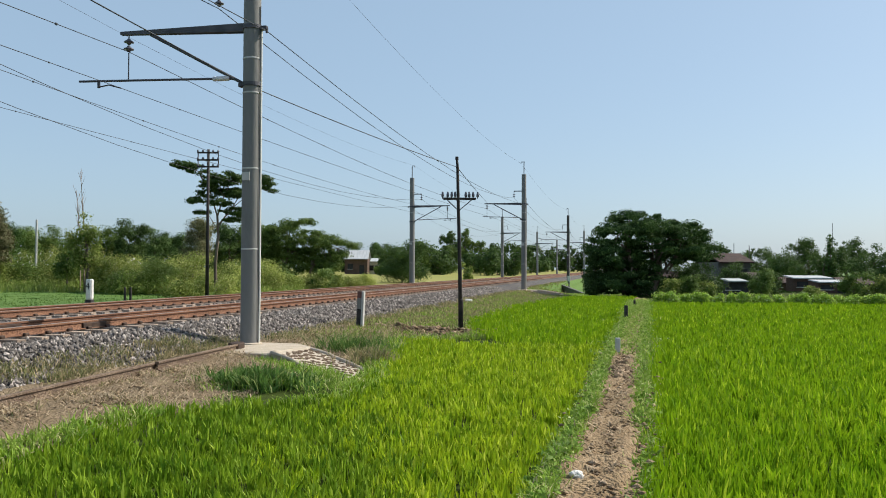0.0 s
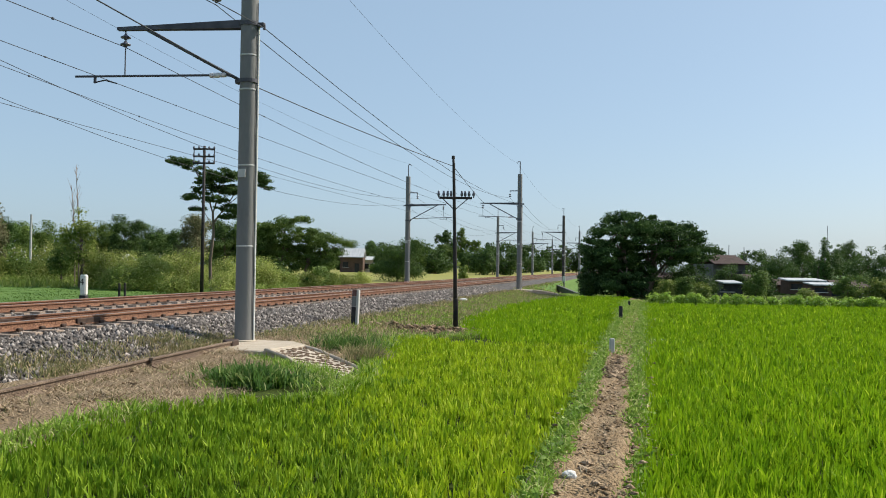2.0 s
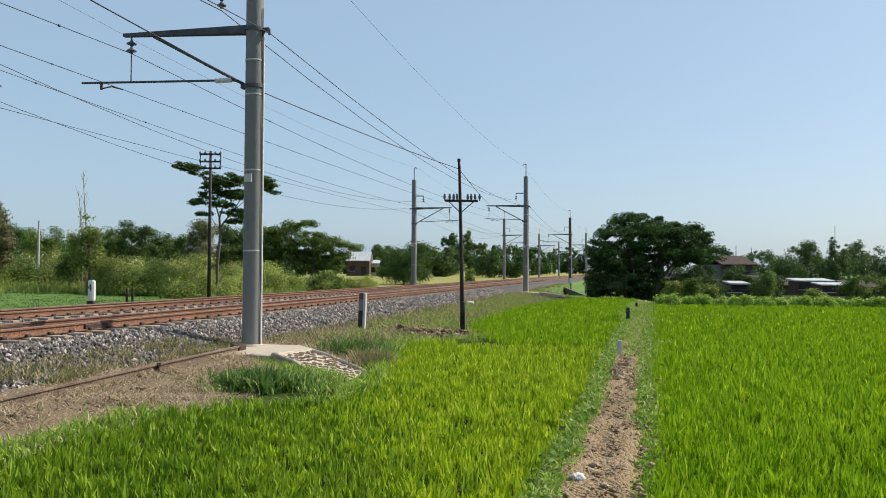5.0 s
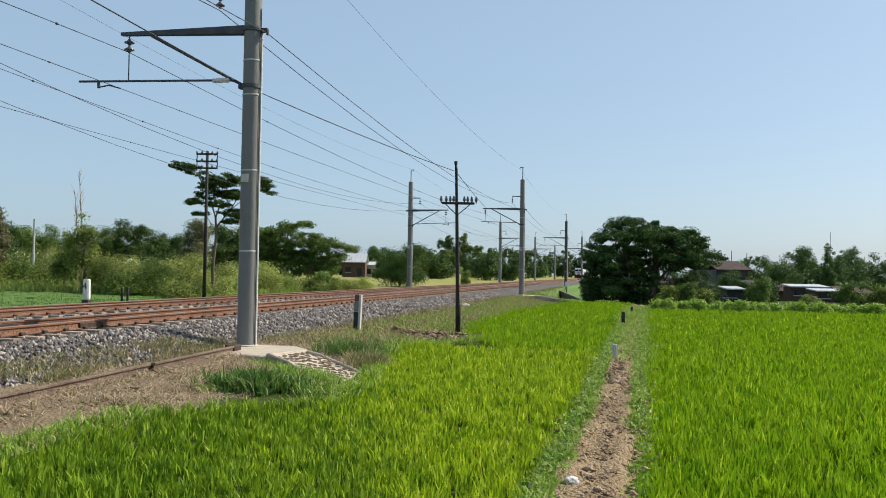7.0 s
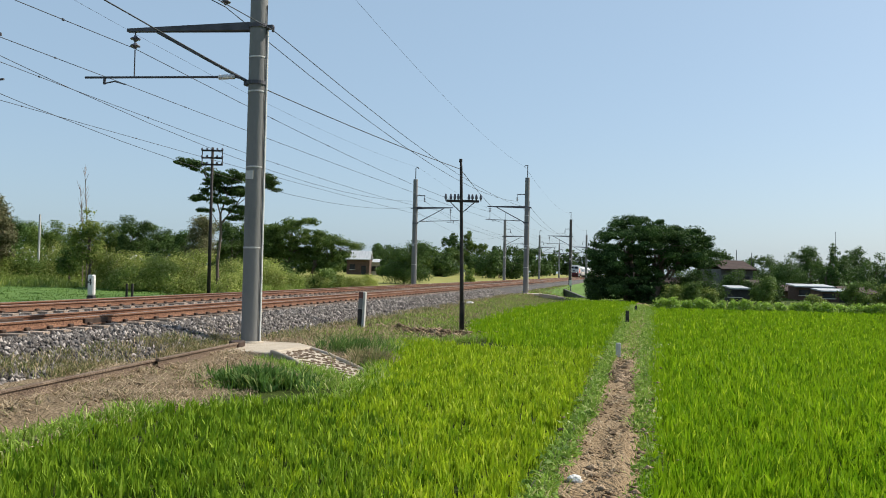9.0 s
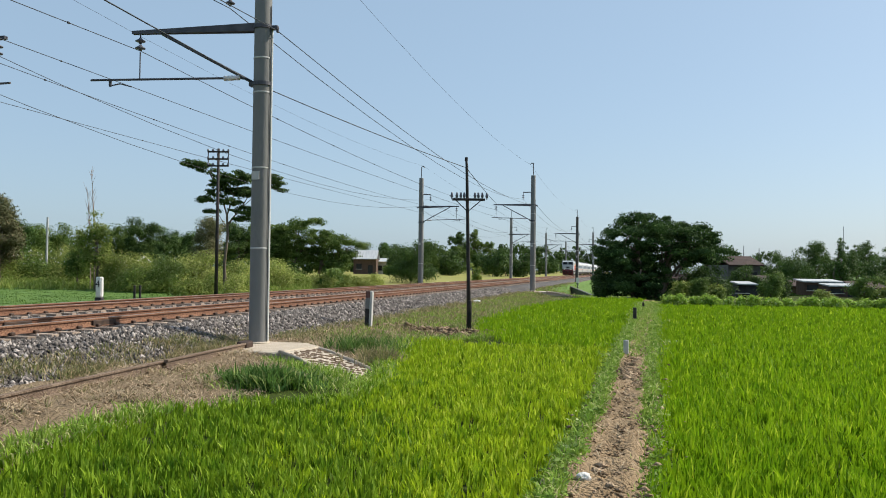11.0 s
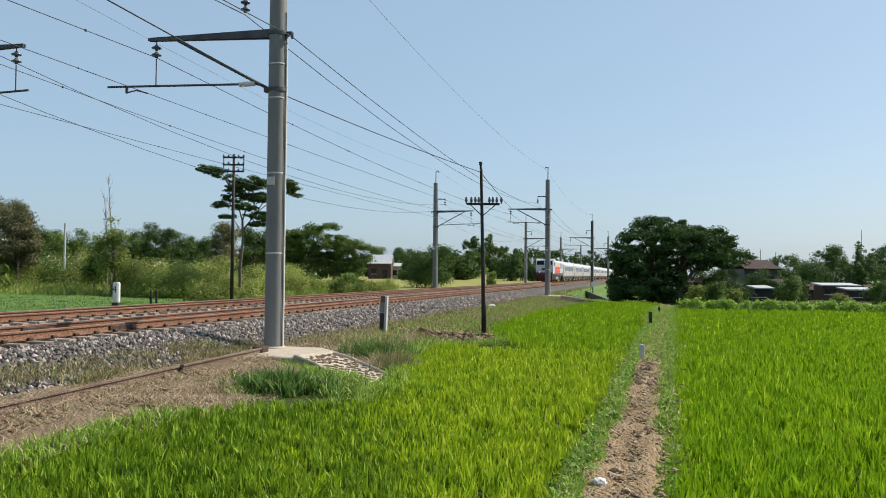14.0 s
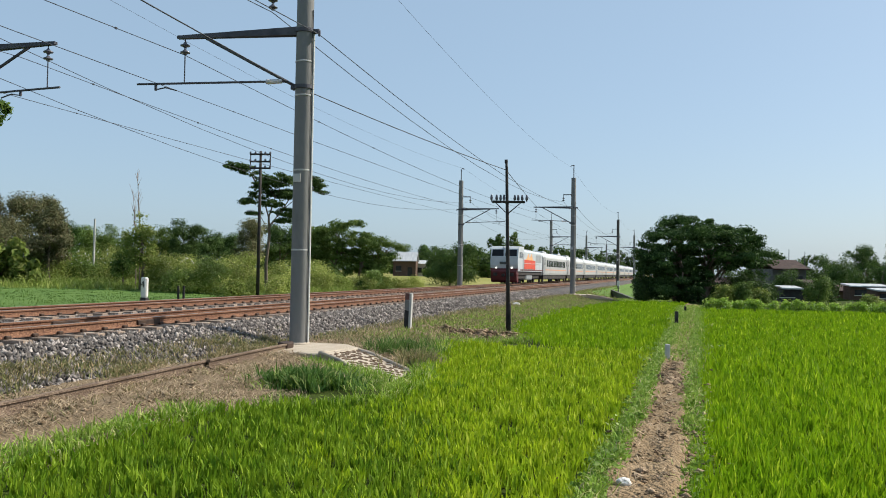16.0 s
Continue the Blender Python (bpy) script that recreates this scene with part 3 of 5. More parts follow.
def build_wires():
    for side, c, ss in ((1, 3.0, NEAR_S), (-1, 7.0, FAR_S)):
        name = "near" if side > 0 else "far"
        wire("messenger_wire", "dark messenger wire above the %s track" % name, [(c, s, 6.57) for s in ss], 0.009, 0.42, 1, 0.022)
        wire("contact_wire", "dark contact wire above the %s track" % name, [(c + g - 0.55 if side > 0 else c - 0.2 + g, s, 5.76) for g, s in zip(NEAR_STAG, ss)], 0.008, 0.12, 1, 0.015)
        l0 = 0.0 if side > 0 else 9.25
        wire("feeder_wire", "dark feeder wire hung from the mast brackets", [(l0 + side * 0.8, s, 7.42) for s in ss], 0.010, 0.95 if side > 0 else 1.25)
        wire("return_wire", "dark return wire along the backs of the masts", [(l0 - side * 0.34, s, 6.86) for s in ss], 0.010, 0.76 if side > 0 else 1.3)
        wire("earth_wire", "thin earth wire along the mast tops", [(l0 + side * 0.22, s, 10.2) for s in ss], 0.005, 0.7)
    wire("auxiliary_wire", "dark slack wire drawn from the mast to the telegraph pole", [(0.24, -50, 7.5), (0.24, 0, 5.76)], 0.013, 0.12)
    sp, lp = sl(0.42, 26.2)
    wire("auxiliary_wire", "dark slack wire drawn from the mast to the telegraph pole", [(0.24, 0, 5.76), (lp, sp, 4.86), (2.9, 50.7, 7.0)], 0.012, 0.06)


# ---- plants ----
def blades(pts, h, w, per, spread, lean, gen, droop=0.25):
    """Curved grass blades: per tuft at each point. Returns vertices and triangles."""
    k = len(pts) * per
    p = np.repeat(pts, per, axis=0) + np.c_[gen.normal(0, spread, (k, 2)), np.zeros(k)]
    a = gen.uniform(0, 2 * np.pi, k)
    face = gen.uniform(0, 2 * np.pi, k)
    hh = np.repeat(h * gen.uniform(0.6, 1.18, len(pts)), per) * gen.uniform(0.65, 1.15, k)
    ln = lean * gen.uniform(0.1, 1.4, k)
    out = np.stack([np.cos(a), np.sin(a), np.zeros(k)], 1)
    side = np.stack([np.cos(face), np.sin(face), np.zeros(k)], 1) * (w * gen.uniform(0.6, 1.3, k) / 2)[:, None]
    up = np.array([0, 0, 1.0])
    mid = p + out * (hh * ln * 0.45)[:, None] + up * (hh * 0.6)[:, None]
    tip = p + out * (hh * ln)[:, None] + up * (hh * (1 - droop * ln))[:, None]
    v = np.stack([p - side * 0.7, p + side * 0.7, mid - side, mid + side, tip], 1).reshape(-1, 3)
    f = (np.array([(0, 1, 3), (0, 3, 2), (2, 3, 4)])[None] + 5 * np.arange(k)[:, None, None]).reshape(-1, 3)
    return v, f


def leaf_cards(centres, size, gen, flat=0.0, face=None):
    """Small folded leaves at the given places; face: the way that each one roughly turns."""
    k = len(centres)
    if face is None:
        d = gen.normal(0, 1, (k, 3))
        d[:, 2] *= 1 - flat
        d /= np.linalg.norm(d, axis=1)[:, None] + 1e-9
        e = np.cross(d, gen.normal(0, 1, (k, 3)))
    else:
        n = face + gen.normal(0, 0.42, (k, 3))
        d = np.cross(n, gen.normal(0, 1, (k, 3)))
        d /= np.linalg.norm(d, axis=1)[:, None] + 1e-9
        e = np.cross(n, d)
    e /= np.linalg.norm(e, axis=1)[:, None] + 1e-9
    n = np.cross(d, e)
    s = (size * gen.uniform(0.6, 1.35, k))[:, None]
    v = np.stack([centres - d * s * 0.6, centres + e * s * 0.32 + n * s * 0.12, centres + d * s * 0.6, centres - e * s * 0.32 + n * s * 0.12], 1).reshape(-1, 3)
    f = (np.array([(0, 1, 2), (0, 2, 3)])[None] + 4 * np.arange(k)[:, None, None]).reshape(-1, 3)
    return v, f


def gather(pieces):
    vs, fs, k = [], [], 0
    for v, f in pieces:
        vs.append(v), fs.append(f + k)
        k += len(v)
    return np.vstack(vs), np.vstack(fs)


def stuff(name, pieces, mat, label, category):
    v, f = gather(pieces)
    ob = new(name, tri_mesh(name, v, f, mat))
    return tagged(ob, label, category, kind="stuff")


def rice_left_edge(y):
    """The foot of the railway bank, where the rice begins."""
    return np.interp(y, [-10, 8.5, 9.5, 10.6, 11.3, 11.5, 12.1, 14.8, 17.2, 20.8, 22.1, 23.0, 26.0, 30.4, 41, 47.4, 55, 58], [-7.6, -4.2, -4.0, -3.65, -2.9, -2.1, -1.4, -1.2, -1.4, -1.2, -0.6, 1.05, 0.85, 1.15, 3.3, 5.4, 8.1, 10.0])


def far_side(y):
    """The bund across the field bends from the footpath to the bank: the near stand ends at it."""
    return np.interp(y, [20.1, 20.6, 21.2, 22.0], [4.4, 1.1, 0.3, -0.6]) if y > 20.1 else 99.0


def near_side(y):
    """The stand beyond that bund begins here."""
    return np.interp(y, [20.5, 20.9, 21.5, 23.0], [4.6, 2.6, 1.7, 1.05]) if y < 23.0 else -99.0


def field_points(gen, y0, y1, step, x_of, ground):
    """Planted hills, in rough rows, between two borders that depend on y."""
    ys = np.arange(y0, y1, step)
    out = []
    for y in ys:
        a, b = x_of(y)
        if b > a:
            xs = np.arange(a, b, step)
            out.append(np.c_[xs, np.full(len(xs), y)])
    p = np.vstack(out)
    p += gen.normal(0, step * 0.3, p.shape)
    bare = np.array([noise.noise((x * 2.1, y * 1.6, 9)) + 0.5 * noise.noise((x * 6, y * 4, 4)) for x, y in p])
    p = p[bare < 0.40 + 0.25 * gen.random(len(p))]
    return np.c_[p, np.full(len(p), ground)]


def build_rice():
    g = np.random.default_rng(11)
    lim = lambda y: max(0.62 * y + 1.5, 9.0)

    def left(y):
        return max(rice_left_edge(y), -lim(y)), path_x(y) - 0.43

    def right(y):
        return path_x(y) + 0.50, lim(y)

    def left_near(y):
        return left(y)[0], min(left(y)[1], far_side(y))

    def left_far(y):
        return max(left(y)[0], near_side(y)), left(y)[1]

    pieces, green = [], []
    for y0, y1, st, per, w, h in ((-9, 3.2, 0.22, 8, 0.025, 0.205), (3.2, 9, 0.13, 14, 0.020, 0.20), (9, 15, 0.14, 12, 0.023, 0.20), (15, 22.1, 0.155, 9, 0.026, 0.20)):
        pts = field_points(g, y0, y1, st, left_near, -0.2)
        # the stand towards the bank is greener, with a ragged limit
        line = np.array([x + 0.10 * y - 0.6 * noise.noise((x * 0.9, y * 0.5, 2)) + 0.5 * g.normal() for x, y, z in pts])
        deep = line < 0.1
        green.append(blades(pts[deep], h, w, per, 0.034, 0.34, g, 0.28))
        pieces.append(blades(pts[~deep], h, w, per, 0.034, 0.34, g, 0.28))
    stuff("rice_paddy", pieces, M["rice"], "bright lime green young rice plants beside the footpath", "rice")
    stuff("rice_paddy", green, M["rice3"], "deeper green young rice plants below the railway bank", "rice")
    pieces = []
    for y0, y1, st, per, w, h in ((20.5, 30, 0.19, 9, 0.03, 0.22), (30, 56.5, 0.27, 9, 0.05, 0.22)):
        pieces.append(blades(field_points(g, y0, y1, st, left_far, -0.2), h, w, per, 0.05, 0.3, g))
    stuff("rice_paddy", pieces, M["rice2"], "deep green young rice in the paddy beyond the cross bund", "rice")
    pieces = []
    for y0, y1, st, per, w, h in ((-9, 3.2, 0.22, 8, 0.025, 0.25), (3.2, 9, 0.13, 14, 0.020, 0.25), (9, 15, 0.14, 12, 0.023, 0.25), (15, 26, 0.17, 9, 0.03, 0.25), (26, 45, 0.24, 9, 0.05, 0.25)):
        pieces.append(blades(field_points(g, y0, y1, st, right, -0.2), h, w, per, 0.034, 0.32, g, 0.28))
    stuff("rice_paddy", pieces, M["rice2"], "dense bright green young rice in the wide paddy", "rice")


def scatter(gen, n, s0, s1, l0, l1, cut=None, clump=0.0):
    """Ground points beside the line, in clumps by a noise field."""
    out = []
    while len(out) < n:
        s, l = gen.uniform(s0, s1), gen.uniform(l0, l1)
        if clump and noise.noise((s * 0.8, l * 1.6, 7)) < clump * gen.uniform(-1, 1):
            continue
        p = ORG + U * s + N * l
        if cut and not cut(p):
            continue
        out.append((p.x, p.y, bank_z(l, s) - 0.01))
    return np.array(out)


def build_verges():
    g = np.random.default_rng(5)
    footing = lambda p: -4.0 < sl(p.x, p.y)[0] < min(0.6, 0.05 + 1.03 * min(0.6, sl(p.x, p.y)[1] + 1.44)) and -3.5 < sl(p.x, p.y)[1] < 0.6 and sl(p.x, p.y)[0] > -1.1 + 0.85 * sl(p.x, p.y)[1]
    off_rice = lambda p: p.x < rice_left_edge(p.y) + 0.15 and not footing(p) and (p.x + 0.3) ** 2 / 2.6 + (p.y - 24.8) ** 2 > 0.4
    rim = lambda p: rice_left_edge(p.y) - 0.22 < p.x < rice_left_edge(p.y) + 0.3 and not footing(p)
    toe = scatter(g, 1300, -15, 1, 0.2, 1.0, None, 0.6)
    for q in toe:
        q[2] = np.interp(sl(q[0], q[1])[1], [0.25, 0.5, 0.8, 1.1], [0, 0.04, 0.17, 0.28])
    stuff("dry_grass", [blades(scatter(g, 900, -14, 8, -2.4, 0.6, off_rice, 0.5), 0.10, 0.012, 7, 0.06, 1.0, g),
                        blades(scatter(g, 4200, 1.2, 45.5, -4.2, 0.9, off_rice, 0.6), 0.19, 0.018, 8, 0.10, 1.0, g),
                        blades(scatter(g, 1700, 45, 100, -3.0, 0.9, lambda p: not 47.5 < sl(p.x, p.y)[0] < 53, 0.6), 0.2, 0.035, 7, 0.15, 0.9, g),
                        blades(np.c_[g.normal(-1.45, 0.2, 70), g.normal(16.7, 0.3, 70), np.full(70, -0.15)], 0.36, 0.014, 9, 0.06, 0.8, g),
                        blades(toe, 0.16, 0.012, 8, 0.07, 1.0, g)],
          M["dry"], "dry straw-coloured and grey-green grass on the railway bank", "grass")
    stuff("bank_grass", [blades(scatter(g, 900, -14, 6, -4.2, -1.0, rim), 0.22, 0.016, 8, 0.05, 0.9, g),
                         blades(scatter(g, 2300, 3, 46, -4.2, -0.2, off_rice, 0.8), 0.17, 0.02, 8, 0.09, 0.9, g),
                         blades(scatter(g, 3200, 47, 105, -8, 0.3, lambda p: not 46.5 < sl(p.x, p.y)[0] < 52, 0.9), 0.17, 0.035, 7, 0.15, 0.8, g)],
          M["grass"], "green tufted grass at the foot of the bank", "grass")
    # the dark clump before the footing
    c = np.c_[g.normal(0, 0.28, 170), g.normal(0, 0.2, 170), np.zeros(170)] + np.array([-2.95, 13.3, -0.18])
    e = np.c_[g.normal(0, 0.6, 260), g.normal(0, 0.35, 260), np.zeros(260)] + np.array([-2.9, 13.4, -0.16])
    low = np.c_[g.uniform(-2.9, -1.4, 130), g.normal(13.55, 0.2, 130), np.full(130, -0.18)]
    edge = np.c_[np.linspace(-3.5, -1.7, 150) + g.normal(0, 0.12, 150), np.linspace(16.2, 13.9, 150) - 0.12 + g.normal(0, 0.12, 150), np.full(150, -0.12)]
    stuff("footing_grass", [blades(edge, 0.2, 0.014, 8, 0.06, 0.9, g), blades(low, 0.14, 0.013, 7, 0.07, 1.0, g), blades(e[::2], 0.2, 0.016, 7, 0.07, 1.1, g)], M["grass"], "short green grass around the mast footing", "grass")
    e = e[1::2]
    d = np.c_[g.normal(0, 0.35, 90), g.normal(0, 0.22, 90), np.zeros(90)] + np.array([-1.9, 18.6, -0.15])
    stuff("weed_clump", [blades(c, 0.36, 0.026, 9, 0.06, 1.0, g), blades(e, 0.2, 0.02, 7, 0.07, 1.1, g), blades(d, 0.5, 0.012, 10, 0.06, 1.0, g)], M["weed"], "dark green leafy weeds before the mast footing", "weeds")
    # light straw cuttings on the bank
    st = scatter(g, 5200, -14, 7, -2.6, 0.1, off_rice, 0.5)
    st[:, 2] += 0.02
    stuff("straw", [blades(st, 0.10, 0.012, 3, 0.08, 3.5, g, 0.28)], M["straw"], "pale cut straw lying on the bank", "straw")
    # both edges of the footpath
    pts, low = [], []
    for i in range(9000):
        y = -7.0 + 53 * g.random() ** 1.25
        side = g.random() < 0.5
        x = -0.27 - abs(g.normal(0, 0.11)) if side else (0.38 if y < 9.5 else 0.31) + abs(g.normal(0, 0.10))
        if abs(x) < 0.56:
            pts.append((path_x(y) + x, y, -0.02 - 0.75 * max(0, abs(x) - 0.3)))
    for i in range(1500):
        y = 17 + 31 * g.random()
        pts.append((path_x(y) + g.normal(0, 0.3), y, -0.03))
    pts = np.array(pts)
    stuff("path_edge_grass", [blades(pts[::2], 0.15, 0.012, 6, 0.05, 1.1, g)], M["grass"], "short green grass along both edges of the footpath", "grass")
    sp = np.array([(path_x(v) + u, v, 0.015) for u, v in zip(g.normal(0, 0.2, 260), 4.5 + 16 * g.random(260))])
    stuff("path_straw", [blades(sp, 0.09, 0.010, 2, 0.06, 3.6, g, 0.27)], M["straw"], "scattered pale straw on the footpath", "straw")
    q = np.repeat(pts[1::2], 8, axis=0)
    q = q + np.c_[g.normal(0, 0.06, (len(q), 2)), g.uniform(0.0, 0.10, len(q))]
    stuff("path_edge_weeds", [leaf_cards(q, 0.05, g, 0.4)], M["creeper"], "small-leaved creeping weeds along the footpath", "weeds")
    # clods of earth on the path
    octa = np.array([(1, 0, 0), (-1, 0, 0), (0, 1, 0), (0, -1, 0), (0, 0, 1), (0, 0, -1)], float)
    tri = np.array([(0, 2, 4), (2, 1, 4), (1, 3, 4), (3, 0, 4), (2, 0, 5), (1, 2, 5), (3, 1, 5), (0, 3, 5)])
    n = 4800
    y = 4.2 + 17 * g.random(n) ** 1.2
    x = np.array([path_x(v) for v in y]) + np.where(g.random(n) < 0.5, g.normal(0.22, 0.12, n), g.normal(0.03, 0.22, n))
    size = np.clip(g.lognormal(-4.3, 0.55, n), 0.006, 0.06)
    lift = np.zeros(n)
    # a crumbled heap on the path and dug earth at the foot of the thin pole
    k = slice(0, 500)
    y[k] = g.normal(14.6, 0.7, 500)
    x[k] = np.array([path_x(v) for v in y[k]]) + g.normal(0.08, 0.12, 500)
    size[k] *= 1.9
    k = slice(500, 1100)
    x[k], y[k] = g.normal(-0.2, 0.75, 600), g.normal(24.8, 0.26, 600)
    lift[k] = [bank_z(sl(a, b)[1], sl(a, b)[0]) + 0.02 + 0.14 * math.exp(-((b - 24.8) / 0.25) ** 2) * g.random() for a, b in zip(x[k], y[k])]
    size[k] = np.clip(size[k] * 2.6, 0.02, 0.11)
    k = slice(1100, 2300)  # broken soil on the bank beside the old rail
    bank = scatter(g, 1200, -14, -2.2, -2.1, -0.35, off_rice, 0.4)
    x[k], y[k], lift[k] = bank[:, 0], bank[:, 1], bank[:, 2] + 0.015
    size[k] = np.clip(size[k] * 1.7, 0.012, 0.05)
    v = (octa[None] * g.uniform(0.6, 1.3, (n, 6, 1)) + g.normal(0, 0.15, (n, 6, 3))) * size[:, None, None] * np.array([1.3, 1.0, 0.6])
    v += np.stack([x, y, lift], 1)[:, None, :]
    f = tri[None] + 6 * np.arange(n)[:, None, None]
    stuff("earth_clods", [(v.reshape(-1, 3), f.reshape(-1, 3))], M["clod"], "crumbled brown earth clods on footpath and bank", "earth")


def place(px, d, z=0.0):
    """A spot seen in that direction, d metres ahead."""
    return Vector(((px - 784) / 1498 * d, d, z))


def ground_at(x, y):
    s, l = sl(x, y)
    return bank_z(l, s)


def crown_points(gen, blobs, n, clump, per, squash=0.55):
    """Leaf places in clumps over and inside the given ellipsoids."""
    vol = np.array([b[3] * b[4] * b[5] for b in blobs]) ** 0.7
    pick = gen.choice(len(blobs), max(8, n // per), p=vol / vol.sum())
    b = np.array(blobs)[pick]
    d = gen.normal(0, 1, (len(b), 3))
    d /= np.linalg.norm(d, axis=1)[:, None]
    c = b[:, :3] + d * b[:, 3:] * (gen.uniform(0.35, 1.0, len(b)) ** 0.5)[:, None]
    way = gen.normal(0, 1, (len(c) * per, 3))
    way /= np.linalg.norm(way, axis=1)[:, None]
    reach = clump * np.repeat(gen.uniform(0.7, 1.9, len(b)), per) * gen.random(len(way)) ** 0.42
    p = np.repeat(c, per, axis=0) + way * reach[:, None] * np.array([1, 1, squash])
    out = way * np.array([1, 1, 1.3]) + 0.5 * np.repeat(d, per, axis=0) + np.array([0, 0, 0.35])
    return p, c, out / (np.linalg.norm(out, axis=1)[:, None] + 1e-9)


def limbs(gen, soup, foot, top, r, ends):
    """A leaning trunk and limbs out to some crown clumps."""
    foot, top = Vector(foot), Vector(top)
    mid = foot.lerp(top, 0.5) + Vector((gen.normal(0, 0.06), gen.normal(0, 0.06), 0)) * (top - foot).length
    soup.tube([foot - Vector((0, 0, 0.3)), foot + Vector((0, 0, 0.1)), mid, top], [r * 1.25, r, r * 0.75, r * 0.35], 8)
    for e in ends:
        e = Vector(e)
        a = foot.lerp(top, gen.uniform(0.45, 0.95))
        if e.z < a.z:
            a = foot.lerp(top, 0.4)
        k = a.lerp(e, 0.5) + Vector((0, 0, 0.12 * (e - a).length))
        soup.tube([a, k, e], [r * 0.42, r * 0.28, r * 0.08], 5)


def tree(name, px, d, ytop, wide, mat, label, seed, leaves=2600, size=0.22, style="round", base=None, category="tree", clump=0.35, depth=None):
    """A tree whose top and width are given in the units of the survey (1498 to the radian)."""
    g = np.random.default_rng(seed)
    p = place(px, d)
    z0 = ground_at(p.x, p.y) if base is None else base
    h = 1.70 + (476 - ytop) * d / 1498 - z0
    w = wide * d / 1498
    dp = depth or w * 0.8
    if style == "round":
        blobs = [(0, 0, h * 0.55, w * 0.30, dp * 0.35, h * 0.30)]
        for k in range(13):
            a = g.uniform(0, 6.28)
            rr = g.uniform(0.12, 0.42)
            top = 0.93 - 0.9 * max(0, rr - 0.15)
            blobs.append((math.cos(a) * w * rr, math.sin(a) * dp * rr, h * g.uniform(0.28, top), w * g.uniform(0.08, 0.19), dp * 0.16, h * g.uniform(0.05, 0.12)))
        foot_h = 0.7
    elif style == "bush":
        blobs = [(0, 0, h * 0.36, w * 0.38, dp * 0.38, h * 0.36)]
        for k in range(8):
            a = g.uniform(0, 6.28)
            rr = g.uniform(0.15, 0.42)
            blobs.append((math.cos(a) * w * rr, math.sin(a) * dp * rr, h * g.uniform(0.2, 0.9), w * g.uniform(0.07, 0.2), dp * 0.16, h * g.uniform(0.06, 0.2)))
        foot_h = 0.5
    elif style == "cone":
        blobs = [(0, 0, h * (0.18 + 0.1 * k), w * 0.5 * (1 - 0.11 * k), w * 0.5 * (1 - 0.11 * k), h * 0.09) for k in range(8)]
        foot_h = 0.9
    pts, c, face = crown_points(g, blobs, leaves, clump * min(1.5, w / 4 + 0.35), max(26, leaves // 130), 0.7)
    pts[:, 2] *= h / np.percentile(pts[:, 2], 99.6)
    pts[:, 2] = np.clip(pts[:, 2], 0.05, h * 1.03)
    t = thing(name, pose(p.x, p.y, z0, 0, 0, 0), label, category)
    s = Soup()
    limbs(g, s, (0, 0, 0), (g.normal(0, 0.03) * h, 0, h * foot_h), max(0.05, 0.022 * h), c[:: max(1, len(c) // 9)])
    part("trunk", s, M["bark"], t)
    ob = new("crown", tri_mesh("crown", *leaf_cards(pts, size, g, 0, face), mat))
    ob.parent = t
    return t


def rain_tree():
    """The broad dark tree at the end of the paddies."""
    g = np.random.default_rng(21)
    d = 62.0
    p = place(1146, d)
    z0 = -0.25
    k = d / 1498
    t = thing("rain_tree", pose(p.x, p.y, z0), "broad spreading dark green rain tree with low hanging crown", "tree")

    def at(px, y, dy=0.0):
        return ((px - 1146) * k, dy, (476 - y) * k + 1.7 - z0)

    blobs = []
    for px, y, w, h in ((1108, 378, 20, 8), (1120, 390, 38, 18), (1165, 392, 36, 18), (1145, 388, 26, 12), (1187, 398, 26, 11), (1222, 404, 16, 7), (1216, 414, 24, 10), (1246, 431, 22, 8), (1205, 405, 32, 18), (1235, 425, 30, 15), (1085, 412, 32, 22), (1064, 438, 20, 18), (1140, 415, 60, 26), (1190, 425, 48, 22),
                        (1250, 437, 20, 11), (1080, 460, 32, 26), (1070, 462, 18, 16), (1110, 455, 40, 30), (1150, 440, 48, 22), (1210, 440, 38, 10), (1235, 447, 22, 8), (1100, 490, 36, 26), (1075, 495, 28, 20), (1072, 497, 20, 18), (1125, 500, 16, 20), (1132, 512, 26, 9), (1165, 512, 18, 8), (1195, 452, 26, 8), (1128, 472, 34, 20), (1145, 490, 18, 18)):
        x, _, z = at(px, y)
        for dy in (-2.2, 0.4, 2.6):
            blobs.append((x, dy + g.normal(0, 0.5), z - abs(dy) * 0.12, w * k, 1.9, h * k))
    pts, c, face = crown_points(g, blobs, 84000, 0.42, 150, 0.45)
    pts[:, 2] = np.maximum(pts[:, 2], 0.1)
    s = Soup()
    ends = c[::14]
    for foot, top, r in (((0.1, 0, 0), at(1165, 425), 0.26), ((-0.5, 0.3, 0), at(1100, 430), 0.24), ((0.4, -0.2, 0), at(1205, 440), 0.16), ((-1.6, 0.5, 0), at(1080, 440), 0.16)):
        near = sorted((e for e in ends), key=lambda e: abs(e[0] - top[0]))[:9]
        limbs(g, s, foot, top, r, near)
    part("trunk", s, M["bark"], t)
    ob = new("crown", tri_mesh("crown", *leaf_cards(pts, 0.14, g, 0, face), M["leafrain"]))
    ob.parent = t


